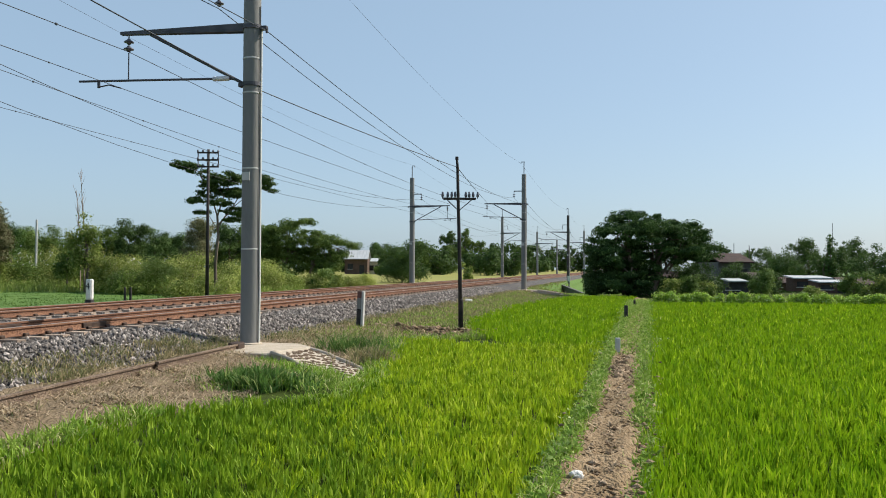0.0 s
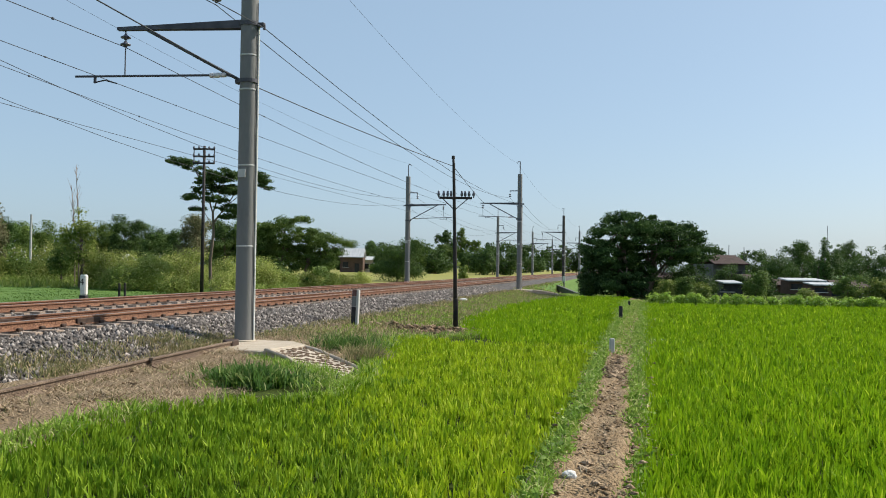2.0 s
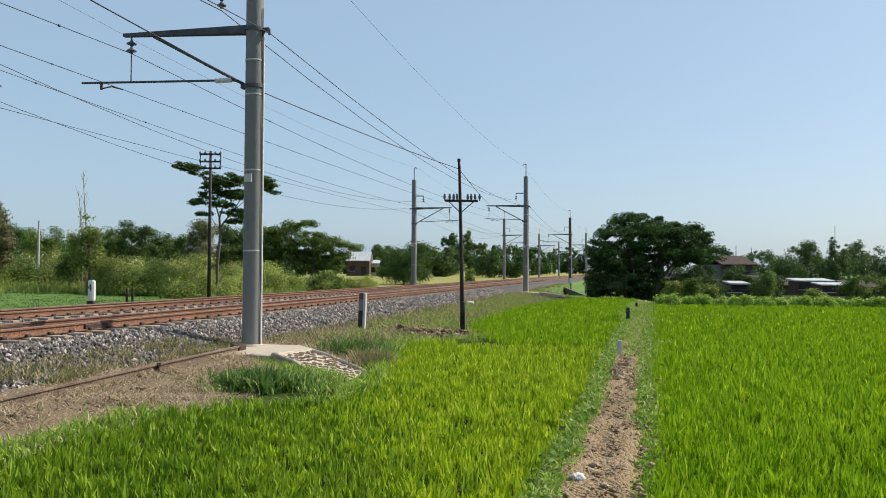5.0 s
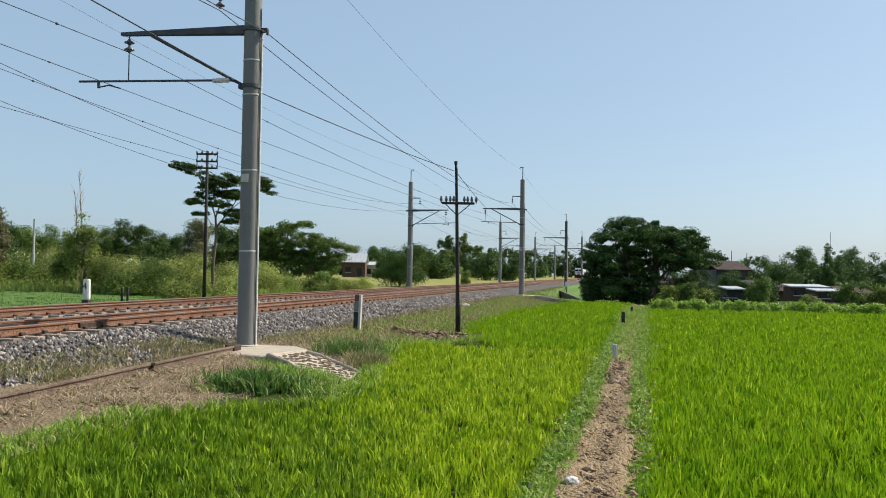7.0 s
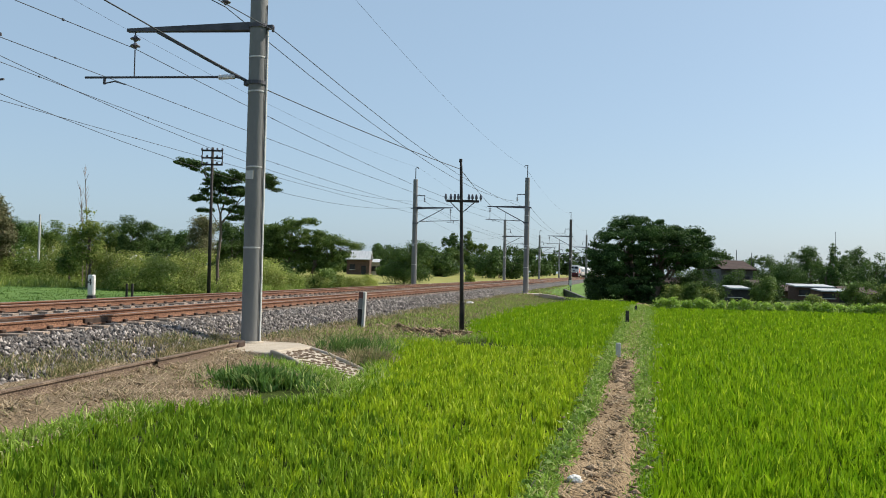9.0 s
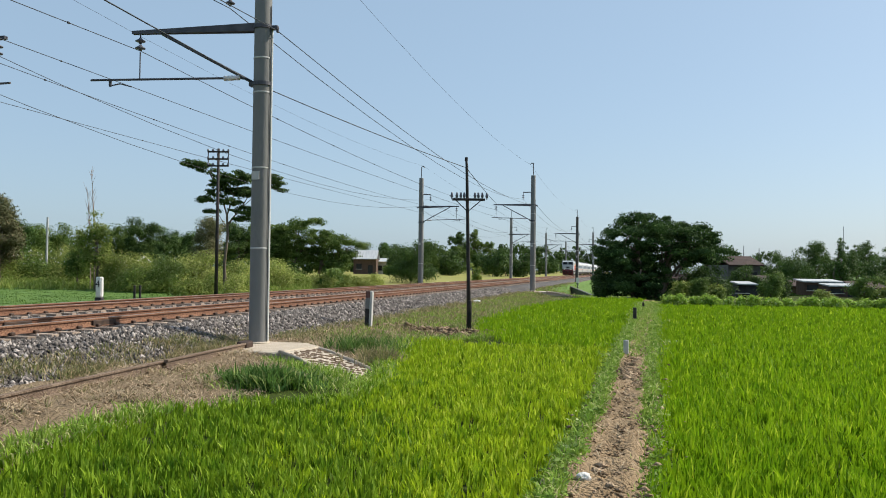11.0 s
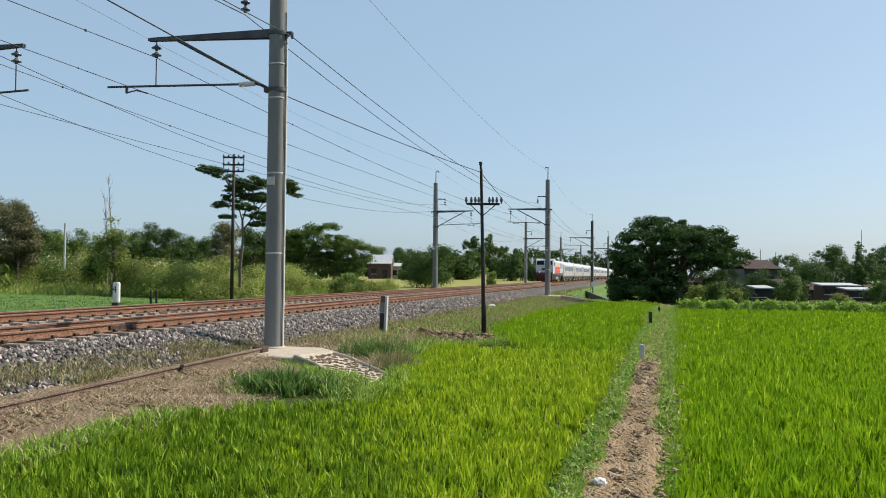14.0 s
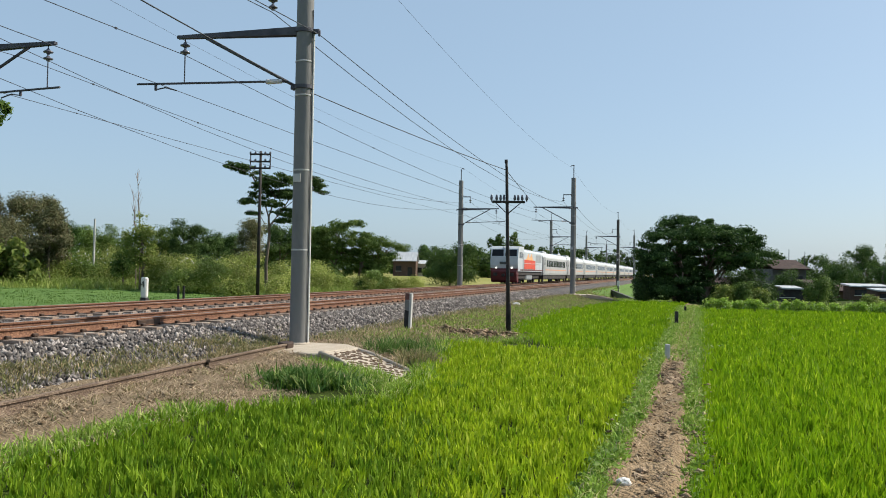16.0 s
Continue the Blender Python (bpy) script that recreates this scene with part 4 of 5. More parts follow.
def sengon_tree():
    """The slender tree with flat layers beyond the far track."""
    g = np.random.default_rng(33)
    d = 47.0
    k = d / 1498
    p = place(381, d)
    z0 = ground_at(p.x, p.y)
    t = thing("sengon_tree", pose(p.x, p.y, z0), "slender pale-trunked tree with flat spreading leaf layers", "tree")

    def at(px, y, dy=0.0):
        return ((px - 381) * k, dy, (476 - y) * k + 1.7 - z0)

    blobs = []
    for px, y, w, h in ((318, 293, 20, 6), (340, 299, 16, 8), (360, 312, 20, 10), (385, 322, 26, 12), (408, 320, 22, 12), (440, 315, 26, 11), (468, 322, 16, 9), (476, 336, 12, 5), (400, 340, 30, 9), (370, 345, 22, 8),
                        (352, 358, 14, 5), (425, 345, 22, 7), (350, 376, 14, 4), (395, 362, 22, 6), (410, 375, 26, 6), (405, 390, 18, 4), (430, 382, 14, 4), (372, 330, 20, 10)):
        x, _, z = at(px, y)
        blobs.append((x, g.normal(0, 0.5), z, w * k, 0.8, h * k))
    pts, c, face = crown_points(g, blobs, 20000, 0.22, 60, 0.35)
    s = Soup()
    s.tube([at(383, 524), at(381, 470), at(386, 420), at(384, 385)], [0.11, 0.09, 0.075, 0.06], 8)
    for a, b, e, r in (((384, 385), (372, 345), (345, 300), 0.045), ((384, 385), (395, 350), (408, 322), 0.045), ((386, 400), (410, 370), (440, 318), 0.04), ((385, 410), (370, 385), (350, 376), 0.025),
                       ((386, 405), (398, 385), (410, 378), 0.025), ((372, 345), (350, 305), (318, 293), 0.025), ((410, 370), (440, 345), (474, 333), 0.022), ((395, 350), (385, 335), (368, 325), 0.022)):
        s.tube([at(*a), at(*b), at(*e)], [r, r * 0.75, r * 0.35], 6)
    part("trunk", s, M["bark"], t)
    ob = new("crown", tri_mesh("crown", *leaf_cards(pts, 0.11, g, 0, face), M["leafdark"]))
    ob.parent = t


def spreading_tree():
    """A wide airy tree with a raised plume, at the edge of the fields beyond the railway."""
    g = np.random.default_rng(77)
    d = 68.0
    k = d / 1498
    p = place(540, d)
    z0 = ground_at(p.x, p.y)
    t = thing("spreading_tree", pose(p.x, p.y, z0), "wide airy green tree with a raised plume at the field edge", "tree")

    def at(px, y, dy=0.0):
        return ((px - 540) * k, dy, (476 - y) * k + 1.7 - z0)

    blobs = []
    for px, y, w, h in ((519, 394, 26, 5), (508, 402, 20, 6), (486, 409, 16, 7), (470, 418, 16, 9), (492, 426, 26, 12), (552, 421, 34, 11), (585, 428, 28, 11), (614, 434, 16, 6), (540, 436, 44, 12),
                        (572, 446, 36, 12), (600, 456, 20, 9), (502, 446, 26, 12), (565, 466, 30, 14), (552, 480, 26, 8), (478, 440, 18, 12), (590, 474, 16, 9), (530, 460, 20, 9), (472, 462, 14, 10)):
        x, _, z = at(px, y)
        for dy in (-1.0, 1.0):
            blobs.append((x + g.normal(0, 0.2), dy + g.normal(0, 0.4), z, w * k, 1.1, h * k))
    pts, c, face = crown_points(g, blobs, 42000, 0.36, 100, 0.5)
    s = Soup()
    for foot, top, r in ((at(502, 500), at(512, 410), 0.13), (at(545, 502), at(560, 428), 0.16), (at(553, 502), at(598, 440), 0.12)):
        near = sorted(c[::16], key=lambda e: abs(e[0] - top[0]))[:8]
        limbs(g, s, (foot[0], 0, 0), top, r, near)
    part("trunk", s, M["bark"], t)
    ob = new("crown", tri_mesh("crown", *leaf_cards(pts, 0.125, g, 0, face), M["leafmid"]))
    ob.parent = t


def bare_shoot(px, d, ytop, ybase, seed):
    g = np.random.default_rng(seed)
    p = place(px, d)
    k = d / 1498
    z0 = ground_at(p.x, p.y)
    t = thing("bare_sapling", pose(p.x, p.y, z0), "thin leafless grey-brown sapling rising from the bushes", "tree")
    h = (476 - ytop) * k + 1.7 - z0
    s = Soup().tube([(0, 0, 0), (-0.05, 0, h * 0.5), (-0.2, 0, h * 0.8), (-0.3, 0, h)], [0.04, 0.03, 0.02, 0.008], 5)
    for i in range(22):
        z = h * g.uniform(0.55, 0.97)
        x0 = np.interp(z / h, [0, 0.5, 0.8, 1], [0, -0.05, -0.2, -0.3])
        a = g.uniform(0, 6.28)
        q = g.uniform(0.2, 0.7)
        s.tube([(x0, 0, z), (x0 + q * 0.35 * math.cos(a), q * 0.35 * math.sin(a), z + q)], [0.012, 0.004], 4)
    part("stem", s, M["twig"], t)


def overhanging_tree():
    """A tall tree beyond the far track, of which one bough comes into view."""
    g = np.random.default_rng(41)
    d = 30.0
    k = d / 1498
    p = place(-330, d)
    z0 = ground_at(p.x, p.y)
    t = thing("tree", pose(p.x, p.y, z0), "tall leafy tree standing beyond the far track", "tree")
    blobs = [(dx * k, g.normal(0, 0.5), (476 - y) * k + 1.7 - z0, w * k, 0.9, h * k) for dx, y, w, h in ((222, 205, 22, 16), (185, 195, 35, 22), (140, 170, 50, 30), (60, 150, 80, 50), (-40, 140, 90, 60), (0, 80, 100, 50))]
    pts, c, face = crown_points(g, blobs, 5200, 0.22, 30)
    s = Soup()
    limbs(g, s, (0, 0, 0), (0.2, 0, (476 - 130) * k), 0.2, [(222 * k, 0, (476 - 203) * k + 1.7 - z0), (140 * k, 0, (476 - 170) * k + 1.7 - z0)] + list(c[::20]))
    part("trunk", s, M["bark"], t)
    ob = new("crown", tri_mesh("crown", *leaf_cards(pts, 0.2, g, 0, face), M["leafmid"]))
    ob.parent = t


def build_woods():
    # beyond the far track: belt of bushes, then trees
    n = 100
    row = [(-150, 50, 352, 130, "leafolive", "tall olive grey-green bamboo-like tree"), (-95, 56, 340, 120, "leafolive", "tall olive grey-green bamboo-like tree"), (-45, 60, 350, 90, "leafolive", "tall olive grey-green bamboo-like tree"),
           (-20, 50, 380, 85, "leafolive", "brownish dense tree above the bushes"), (15, 62, 388, 70, "leafdark", ""), (60, 70, 398, 80, "leafmid", ""), (105, 72, 400, 80, "leafmid", ""), (190, 75, 404, 80, "leafmid", ""),
           (232, 68, 394, 66, "leafdark", ""), (268, 72, 410, 60, "leafdark", ""), (305, 74, 408, 60, "leafdark", ""), (342, 66, 392, 62, "leafolive", "greyish sparse tree behind the bushes"), (400, 74, 402, 70, "leafdark", ""), (432, 76, 395, 60, "leafmid", "")]
    for i, (px, d, y, w, mk, lab) in enumerate(row):
        tree("tree", px + random.uniform(-8, 8), d, y + random.uniform(-9, 9), w * random.uniform(0.7, 1.15), M[mk], lab or "dense dark green tree in a woodland belt", n + i, 15000, 0.115, depth=4.5)
    tree("slender_tree", 153, 46, 384, 62, M["leaflight"], "slender yellow-green young tree above the bushes", 140, 6000, 0.10, depth=2.0)
    tree("slender_tree", 120, 47, 430, 50, M["leafmid"], "slender yellow-green young tree above the bushes", 141, 3500, 0.10, depth=2.0)
    bare_shoot(150, 46.5, 306, 400, 3)
    bare_shoot(143, 47.5, 340, 400, 4)
    bush = [(-150, 38, 450, 120), (-90, 39, 440, 110), (-30, 40, 452, 100), (20, 42, 458, 90), (62, 41, 460, 90), (110, 42, 452, 90), (160, 41, 448, 100), (205, 43, 452, 90), (250, 42, 462, 90), (295, 43, 466, 80),
            (335, 45, 462, 80), (372, 48, 472, 70), (410, 50, 468, 70), (450, 52, 474, 70), (300, 52, 450, 90), (230, 52, 446, 90), (100, 52, 444, 100), (20, 52, 446, 100)]
    for i, (px, d, y, w) in enumerate(bush):
        tree("bush", px + random.uniform(-15, 15), d * (1.28 if px < 200 else 1.08), y + random.uniform(-14, 16), w * random.uniform(0.55, 1.1), M[("leafyellow" if px > 140 else "leaflight", "leafmid" if px < 100 else "leafyellow", "leaflight")[i % 3]], "tangled light green wild bush beyond the railway", 200 + i, 7500, 0.09, "bush", category="bush", depth=3.5, clump=0.55)
    low = [(480, 56, 484, 60), (515, 58, 486, 60), (550, 60, 484, 60), (585, 62, 486, 60), (620, 66, 488, 50), (350, 42, 490, 60), (400, 44, 488, 60), (430, 46, 490, 60), (280, 38, 494, 60), (180, 38, 490, 70), (650, 72, 484, 40), (320, 40, 492, 60)]
    for i, (px, d, y, w) in enumerate(low):
        tree("low_bush", px, d if px > 300 else d * 1.3, y, w, M[("leafyellow", "leaflight")[i % 2]], "low yellow-green scrub beside the railway", 240 + i, 3200, 0.085, "bush", category="bush", depth=2.5)
    spreading_tree()
    tree("tree", 712, 88, 426, 108, M["leafdark"], "broad dark tree standing alone in the field", 290, 15000, 0.14, "bush", depth=5, clump=0.5)
    tree("banana_plant", 829, 104, 466, 24, M["leaflight"], "small yellow-green banana plant at the field edge", 291, 500, 0.3, "bush", category="plant", depth=1.2)
    mid = [(480, 78, 405, 46, "leafdark"), (500, 64, 470, 50, "leafmid"), (575, 62, 478, 44, "leafmid"),
           (690, 88, 434, 50, "leafdark"), (715, 90, 446, 60, "leafdark"), (745, 96, 430, 46, "leafmid"), (770, 100, 444, 40, "leafmid"), (682, 84, 470, 34, "leafmid"),
           (795, 125, 410, 40, "leafdark"), (822, 128, 406, 46, "leafmid"), (850, 130, 424, 50, "leafmid"), (800, 120, 436, 50, "leafmid"), (838, 122, 446, 50, "leafdark")]
    for i, (px, d, y, w, mk) in enumerate(mid):
        d = d * 1.7 if px > 670 else d
        tree("tree", px, d, y, w * 1.1, M[mk], "leafy green tree beyond the fields", 300 + i, 9000, 0.13 + 0.0007 * d, "round" if px in (795, 822, 480) else "bush", depth=5)
    far = [(60, 190, 446, 70), (110, 192, 442, 70), (165, 195, 446, 70), (220, 198, 443, 70), (275, 200, 446, 70), (330, 200, 442, 70), (390, 203, 445, 66), (445, 205, 440, 64), (488, 212, 445, 60), (530, 220, 442, 64), (572, 225, 446, 60), (605, 228, 444, 50), (880, 190, 430, 60), (912, 200, 434, 56), (940, 260, 434, 50), (970, 380, 432, 50), (1000, 420, 434, 50), (1030, 430, 430, 50), (1060, 430, 436, 50), (865, 175, 440, 50), (900, 185, 446, 50), (955, 300, 444, 50), (1015, 430, 446, 60), (985, 420, 446, 60),
           (640, 230, 446, 50), (668, 235, 432, 40), (690, 235, 436, 60), (740, 240, 440, 60), (620, 230, 442, 40), (780, 165, 436, 60), (1110, 200, 430, 80)]
    for i, (px, d, y, w) in enumerate(far):
        tree("tree", px, d, y, w, M["leafdark"], "hazy dark green tree in the distant tree line", 340 + i, 3000, 0.22 + 0.0012 * d, "bush", depth=9, clump=0.5)
    right = [(1270, 100, 445, 50), (1300, 120, 452, 50), (1335, 118, 448, 40), (1360, 120, 446, 46), (1385, 125, 440, 46), (1410, 122, 442, 40), (1430, 120, 428, 56), (1452, 125, 434, 36), (1500, 118, 434, 40), (1512, 122, 428, 36), (1545, 112, 440, 50), (1575, 110, 434, 56), (1615, 110, 432, 60), (1660, 112, 440, 60),
             (1400, 108, 452, 70), (1470, 110, 450, 60), (1540, 100, 456, 60), (1590, 96, 452, 60), (1240, 90, 462, 50), (1320, 105, 462, 60)]
    for i, (px, d, y, w) in enumerate(right):
        tree("tree", px, d, y - 9, w, M["leafdark"], "dark green tree behind the village houses", 380 + i, 7000, 0.17, "bush" if i % 3 else "round", depth=6)
    tree("conifer", 1470, 104, 414, 34, M["leafdark"], "dark narrow conical conifer behind the village", 410, 6000, 0.18, "cone", depth=3)
    rb = [(1185, 56, 492, 40), (1215, 56, 486, 40), (1240, 58, 494, 40), (1348, 58, 474, 44), (1362, 60, 480, 40), (1042, 64, 478, 24), (1050, 62, 492, 30), (1510, 56, 480, 50), (1550, 56, 484, 60), (1590, 56, 478, 60), (1440, 56, 504, 40), (1250, 58, 502, 36), (1252, 60, 464, 56), (1210, 63, 474, 44), (1175, 64, 484, 40), (1225, 75, 456, 60), (1285, 72, 464, 44), (1325, 71, 462, 46), (1200, 80, 460, 60)]
    for i, (px, d, y, w) in enumerate(rb):
        tree("bush", px, d, y, w, M["leafmid" if i % 2 else "leaflight"] if px > 1100 and d < 59.5 else M["leafdark"], "leafy green bush beside the village gardens", 430 + i, 3600, 0.11, "bush", category="bush", base=-0.2, depth=1.8)
    for i in range(20):
        px = 1168 + 21.3 * i + random.uniform(-3, 3)
        tree("hedge_plant", px, 46.5 - i * 0.12 + random.uniform(-0.4, 0.4), 515 + random.uniform(-2, 2.5) + i * 0.2, random.uniform(19, 24), M["hedge"], "rounded pale green crop plant in a garden row", 460 + i, 1800, 0.08, "bush", category="plant", base=-0.25, clump=0.34)["group"] = "garden row"
    # a tall tree reaching in from beyond the far track, and broad-leaved plants below it
    overhanging_tree()
    for i, (px, d, y, w) in enumerate(((-75, 46, 432, 60), (-110, 46, 425, 70), (-60, 45, 470, 50), (-130, 45, 440, 60))):
        tree("broad_leaved_plant", px, d, y, w, M["leaflight"], "bright broad-leaved plant at the meadow edge", 505 + i, 700, 0.34, "bush", category="plant", depth=1.5)
    # tall grass and weeds through the bushes, and the mown meadow before them
    g = np.random.default_rng(19)
    wild = lambda p: sl(p.x, p.y)[1] > 25 - 0.75 * max(0, sl(p.x, p.y)[0] - 17)
    w = np.repeat(scatter(g, 1300, 10, 50, 14, 32, wild, 0.8), 16, axis=0)
    w = w + np.c_[g.normal(0, 0.3, (len(w), 2)), np.abs(g.normal(0.35, 0.3, len(w)))]
    weeds = leaf_cards(w, 0.075, g)
    stuff("wild_grass", [blades(scatter(g, 2400, 12, 48, 13, 30, wild, 0.7), 0.5, 0.035, 7, 0.2, 0.8, g), weeds], M["leaflight"], "tall yellow-green wild grass among the bushes", "grass")
    stuff("meadow_grass", [blades(scatter(g, 6000, -5, 34, 10.2, 25), 0.07, 0.02, 6, 0.16, 0.9, g)], M["meadow"], "short green grass on the meadow beyond the railway", "grass")
    # white blooms among the bushes
    g = np.random.default_rng(9)
    p = [place(g.uniform(-60, 130), g.uniform(49, 52), 0) + Vector((0, 0, g.uniform(1.7, 2.7))) for _ in range(110)]
    stuff("blossoms", [leaf_cards(np.array([tuple(v) for v in p]), 0.08, g)], M["flower"], "small white blossoms on wild bushes", "flowers")


# ---- small things beside the line ----
def build_footing(s, l, label):
    """A cement slab round the foot of a mast and a skewed apron with lumps for its dark pits, falling to the paddy."""
    t = thing("mast_footing", at_line(s, l, 0.0), label, "footing", "mast footings")
    edge = [(-0.35, -0.9), (0.28, -2.05), (0.7, -1.75), (1.30, -1.86), (1.5, -1.8), (1.55, -0.25), (1.0, 0.40), (-0.35, 0.45)]
    n = len(edge)
    slab = Soup().add([(x, y, -0.2) for x, y in edge] + [(x, y, 0.035) for x, y in edge] + [(0.6 + (x - 0.6) * 0.96, -1 + (y + 1) * 0.96, 0.055) for x, y in edge],
                      [tuple(reversed(range(n))), tuple(range(2 * n, 3 * n))] + [(r * n + i, r * n + (i + 1) % n, r * n + n + (i + 1) % n, r * n + n + i) for r in (0, 1) for i in range(n)])
    part("slab", slab, M["cement"], t)
    part("collar", lathe(Soup(), 0, 0, [(0.27, 0.05), (0.27, 0.075), (0.24, 0.09), (0.21, 0.09)], 24), M["cement"], t, "", True)

    def spot(u, v, up=0.0):
        """u down the slope, v across it from the near edge."""
        y0, y1 = -1.86 - 1.88 * u, -0.21 - 1.86 * u
        wave = 0.025 * noise.noise((u * 3.0, v * 3.0, s + 1.5))
        return (1.38 + 1.92 * u + 0.08 * (v - 0.5) + 1.5 * wave, y0 + (y1 - y0) * v, 0.075 - 0.06 * v * (1 - u) - 0.05 * u - 0.23 * u ** 1.4 + wave + up)

    k = 9
    top = [spot(i / k, j / k) for i in range(k + 1) for j in range(k + 1)]
    low = [(x, y, -0.45) for x, y, z in top]
    m = k + 1
    fs = [(i * m + j, i * m + j + 1, i * m + m + j + 1, i * m + m + j) for i in range(k) for j in range(k)]
    ring = [j for j in range(m)] + [i * m + k for i in range(1, m)] + [k * m + j for j in range(k - 1, -1, -1)] + [i * m for i in range(k - 1, 0, -1)]
    fs += [(ring[i], ring[(i + 1) % len(ring)], m * m + ring[(i + 1) % len(ring)], m * m + ring[i]) for i in range(len(ring))]
    part("apron", Soup().add(top + low, fs), M["cement"], t, "sloping cement apron with brown lumps for its dark pits")
    if s > 10:
        part("kerb", Soup().tube([(0.35, -0.25, 0.03), (1.0, -2.4, -0.12), (2.05, -5.6, -0.40)], [0.07, 0.09, 0.10], 8), M["cement"], t, "pale cement kerb running down the bank", True)
    for v, r in ((0.0, 0.035), (1.0, 0.05)):
        part("rim", Soup().tube([spot(i / 6, v, 0.0) for i in range(7)], r, 8), M["cement"], t, "rounded pale cement rim", True)
    part("lip", Soup().tube([spot(0.0, j / 6, -0.03) for j in range(7)], 0.07, 8), M["cement"], t, "rounded pale cement lip", True)
    # raised lumps, coloured brown for the shade inside the apron's pits
    tri = Soup().add([(1, 0, 0), (-1, 0, 0), (0, 1, 0), (0, -1, 0), (0.6, 0.6, 0.5), (-0.6, 0.6, 0.5), (-0.6, -0.6, 0.5), (0.6, -0.6, 0.5)],
                     [(4, 5, 6, 7), (0, 2, 5, 4), (2, 1, 5), (1, 6, 5), (1, 3, 6), (3, 7, 6), (3, 0, 7), (0, 4, 7), (0, 2, 4)])
    mesh = mesh_from("stone", tri, M["pitbrown"])
    g = np.random.default_rng(2)
    for i in range(9):
        for j in range(12):
            u, v = (i + 0.5 * (j % 2) + 0.4) / 9.6, (j + 0.7) / 12.4
            if v < 0.16 and g.random() < 0.5 or g.random() < 0.08:
                continue
            x, y, z = spot(u + g.normal(0, 0.014), v + g.normal(0, 0.012))
            ob = new("stone", mesh)
            ob.parent = t
            ob.matrix_basis = pose(x, y, z - 0.010, 0, 9, g.uniform(-40, 40)) @ Matrix.Diagonal((g.uniform(0.05, 0.10), g.uniform(0.04, 0.075) * (1.1 - 0.4 * u), 0.05, 1))


def build_small():
    build_footing(0, 0, "cement footing with a pitted apron sloping from the mast to the paddy")
    build_footing(50.7, 0, "pale cement footing with a sloped rim below the mast")
    # old rails lying along the foot of the ballast
    t = thing("old_rail", at_line(-0.6, -0.17, 0, 3.4), "old brown rail lying along the foot of the ballast", "rail", "old rails")
    part("rail", Soup().prism([(a, -0.015 + b) for a, b in RAIL], -22, -3.2), M["oldrail"], t)
    part("rail", Soup().prism([(a + 0.07, 0.0 + b) for a, b in RAIL], -3.9, -0.55), M["oldrail"], t)
    for x, y, z, a in ((0.02, -0.45, 0.09, 0.35), (-0.12, -0.15, 0.08, 0.4)):
        part("splice", Soup().box(x, y, z, 0.2, a, 0.15, 0.02), M["clip"], t, "dark joint block")
    # telegraph pole at the corner of the paddy
    p = place(816, 26.2)
    k = 26.2 / 1498
    t = thing("telegraph_pole", pose(p.x, p.y, -0.02), "thin dark iron telegraph pole with one insulator crossarm", "telegraph pole", "telegraph poles")
    z = lambda y: (476 - y) * k + 1.72
    part("pole", Soup().tube([(0, 0, -0.4), (-2 * k, 0, z(480)), (-7 * k, 0, z(292)), (-8 * k, 0, z(281))], [0.07, 0.062, 0.045, 0.035], 10), M["iron"], t, "", True)
    part("sleeve", lathe(Soup(), 0, 0, [(0.078, -0.3), (0.078, 0.72), (0.074, 0.75), (0.066, 0.78)], 12), M["iron"], t, "thicker dark iron base tube", True)
    part("crossarm", Soup().box(-3 * k, -0.04, z(352), 58 * k, 0.07, 0.075, 0.01), M["iron"], t)
    part("brace", Soup().tube([(-25 * k, -0.04, z(354)), (-5 * k, -0.02, z(373))], 0.016, 6).tube([(18 * k, -0.04, z(354)), (-4 * k, -0.02, z(373))], 0.016, 6), M["iron"], t)
    for px in (-33, -24, -17, -11, 8, 14, 21, 29):
        part("insulator", lathe(Soup(), px * k, -0.04, [(0.015, z(352)), (0.02, z(349)), (0.04, z(348)), (0.045, z(345)), (0.03, z(342)), (0.03, z(340)), (0.015, z(339.5))], 10), M["insul"], t, "", True)
    part("cap", Soup().tube([(-8 * k, 0, z(283)), (-8 * k, 0, z(277))], 0.05, 8), M["iron"], t)
    # taller telegraph pole beyond the far track
    d = 40.3
    k2 = d / 1498
    p = place(367, d)
    t = thing("telegraph_pole", pose(p.x, p.y, 0.1), "tall dark telegraph pole with three crossarms beyond the tracks", "telegraph pole", "telegraph poles")
    z2 = lambda y: (476 - y) * k2 + 1.6
    part("pole", Soup().tube([(0, 0, -0.3), (0, 0, z2(266))], [0.09, 0.06], 10), M["iron"], t, "", True)
    for y in (272, 285, 297):
        part("crossarm", Soup().box(0, -0.06, z2(y), 38 * k2, 0.08, 0.08, 0.01), M["iron"], t)
        for px in (-18, -9, 9, 18):
            part("insulator", lathe(Soup(), px * k2, -0.06, [(0.03, z2(y)), (0.05, z2(y - 1.5)), (0.05, z2(y - 3)), (0.03, z2(y - 5))], 8), M["insul"], t, "", True)
    part("upright", Soup().box(-18 * k2, -0.02, z2(284), 0.04, 0.03, 26 * k2).box(18 * k2, -0.02, z2(284), 0.04, 0.03, 26 * k2), M["iron"], t)
    # pale field pole
    p = place(64, 58)
    t = thing("field_pole", pose(p.x, p.y, 0.3), "slim pale grey pole among the bushes", "pole")
    part("shaft", Soup().tube([(0, 0, -0.3), (0, 0, (476 - 392) * 58 / 1498 + 1.4)], [0.09, 0.07], 8), M["bandm"], t)
    # distance stone with its figure
    m = at_line(9.2, 10.3, 0.15, 0)
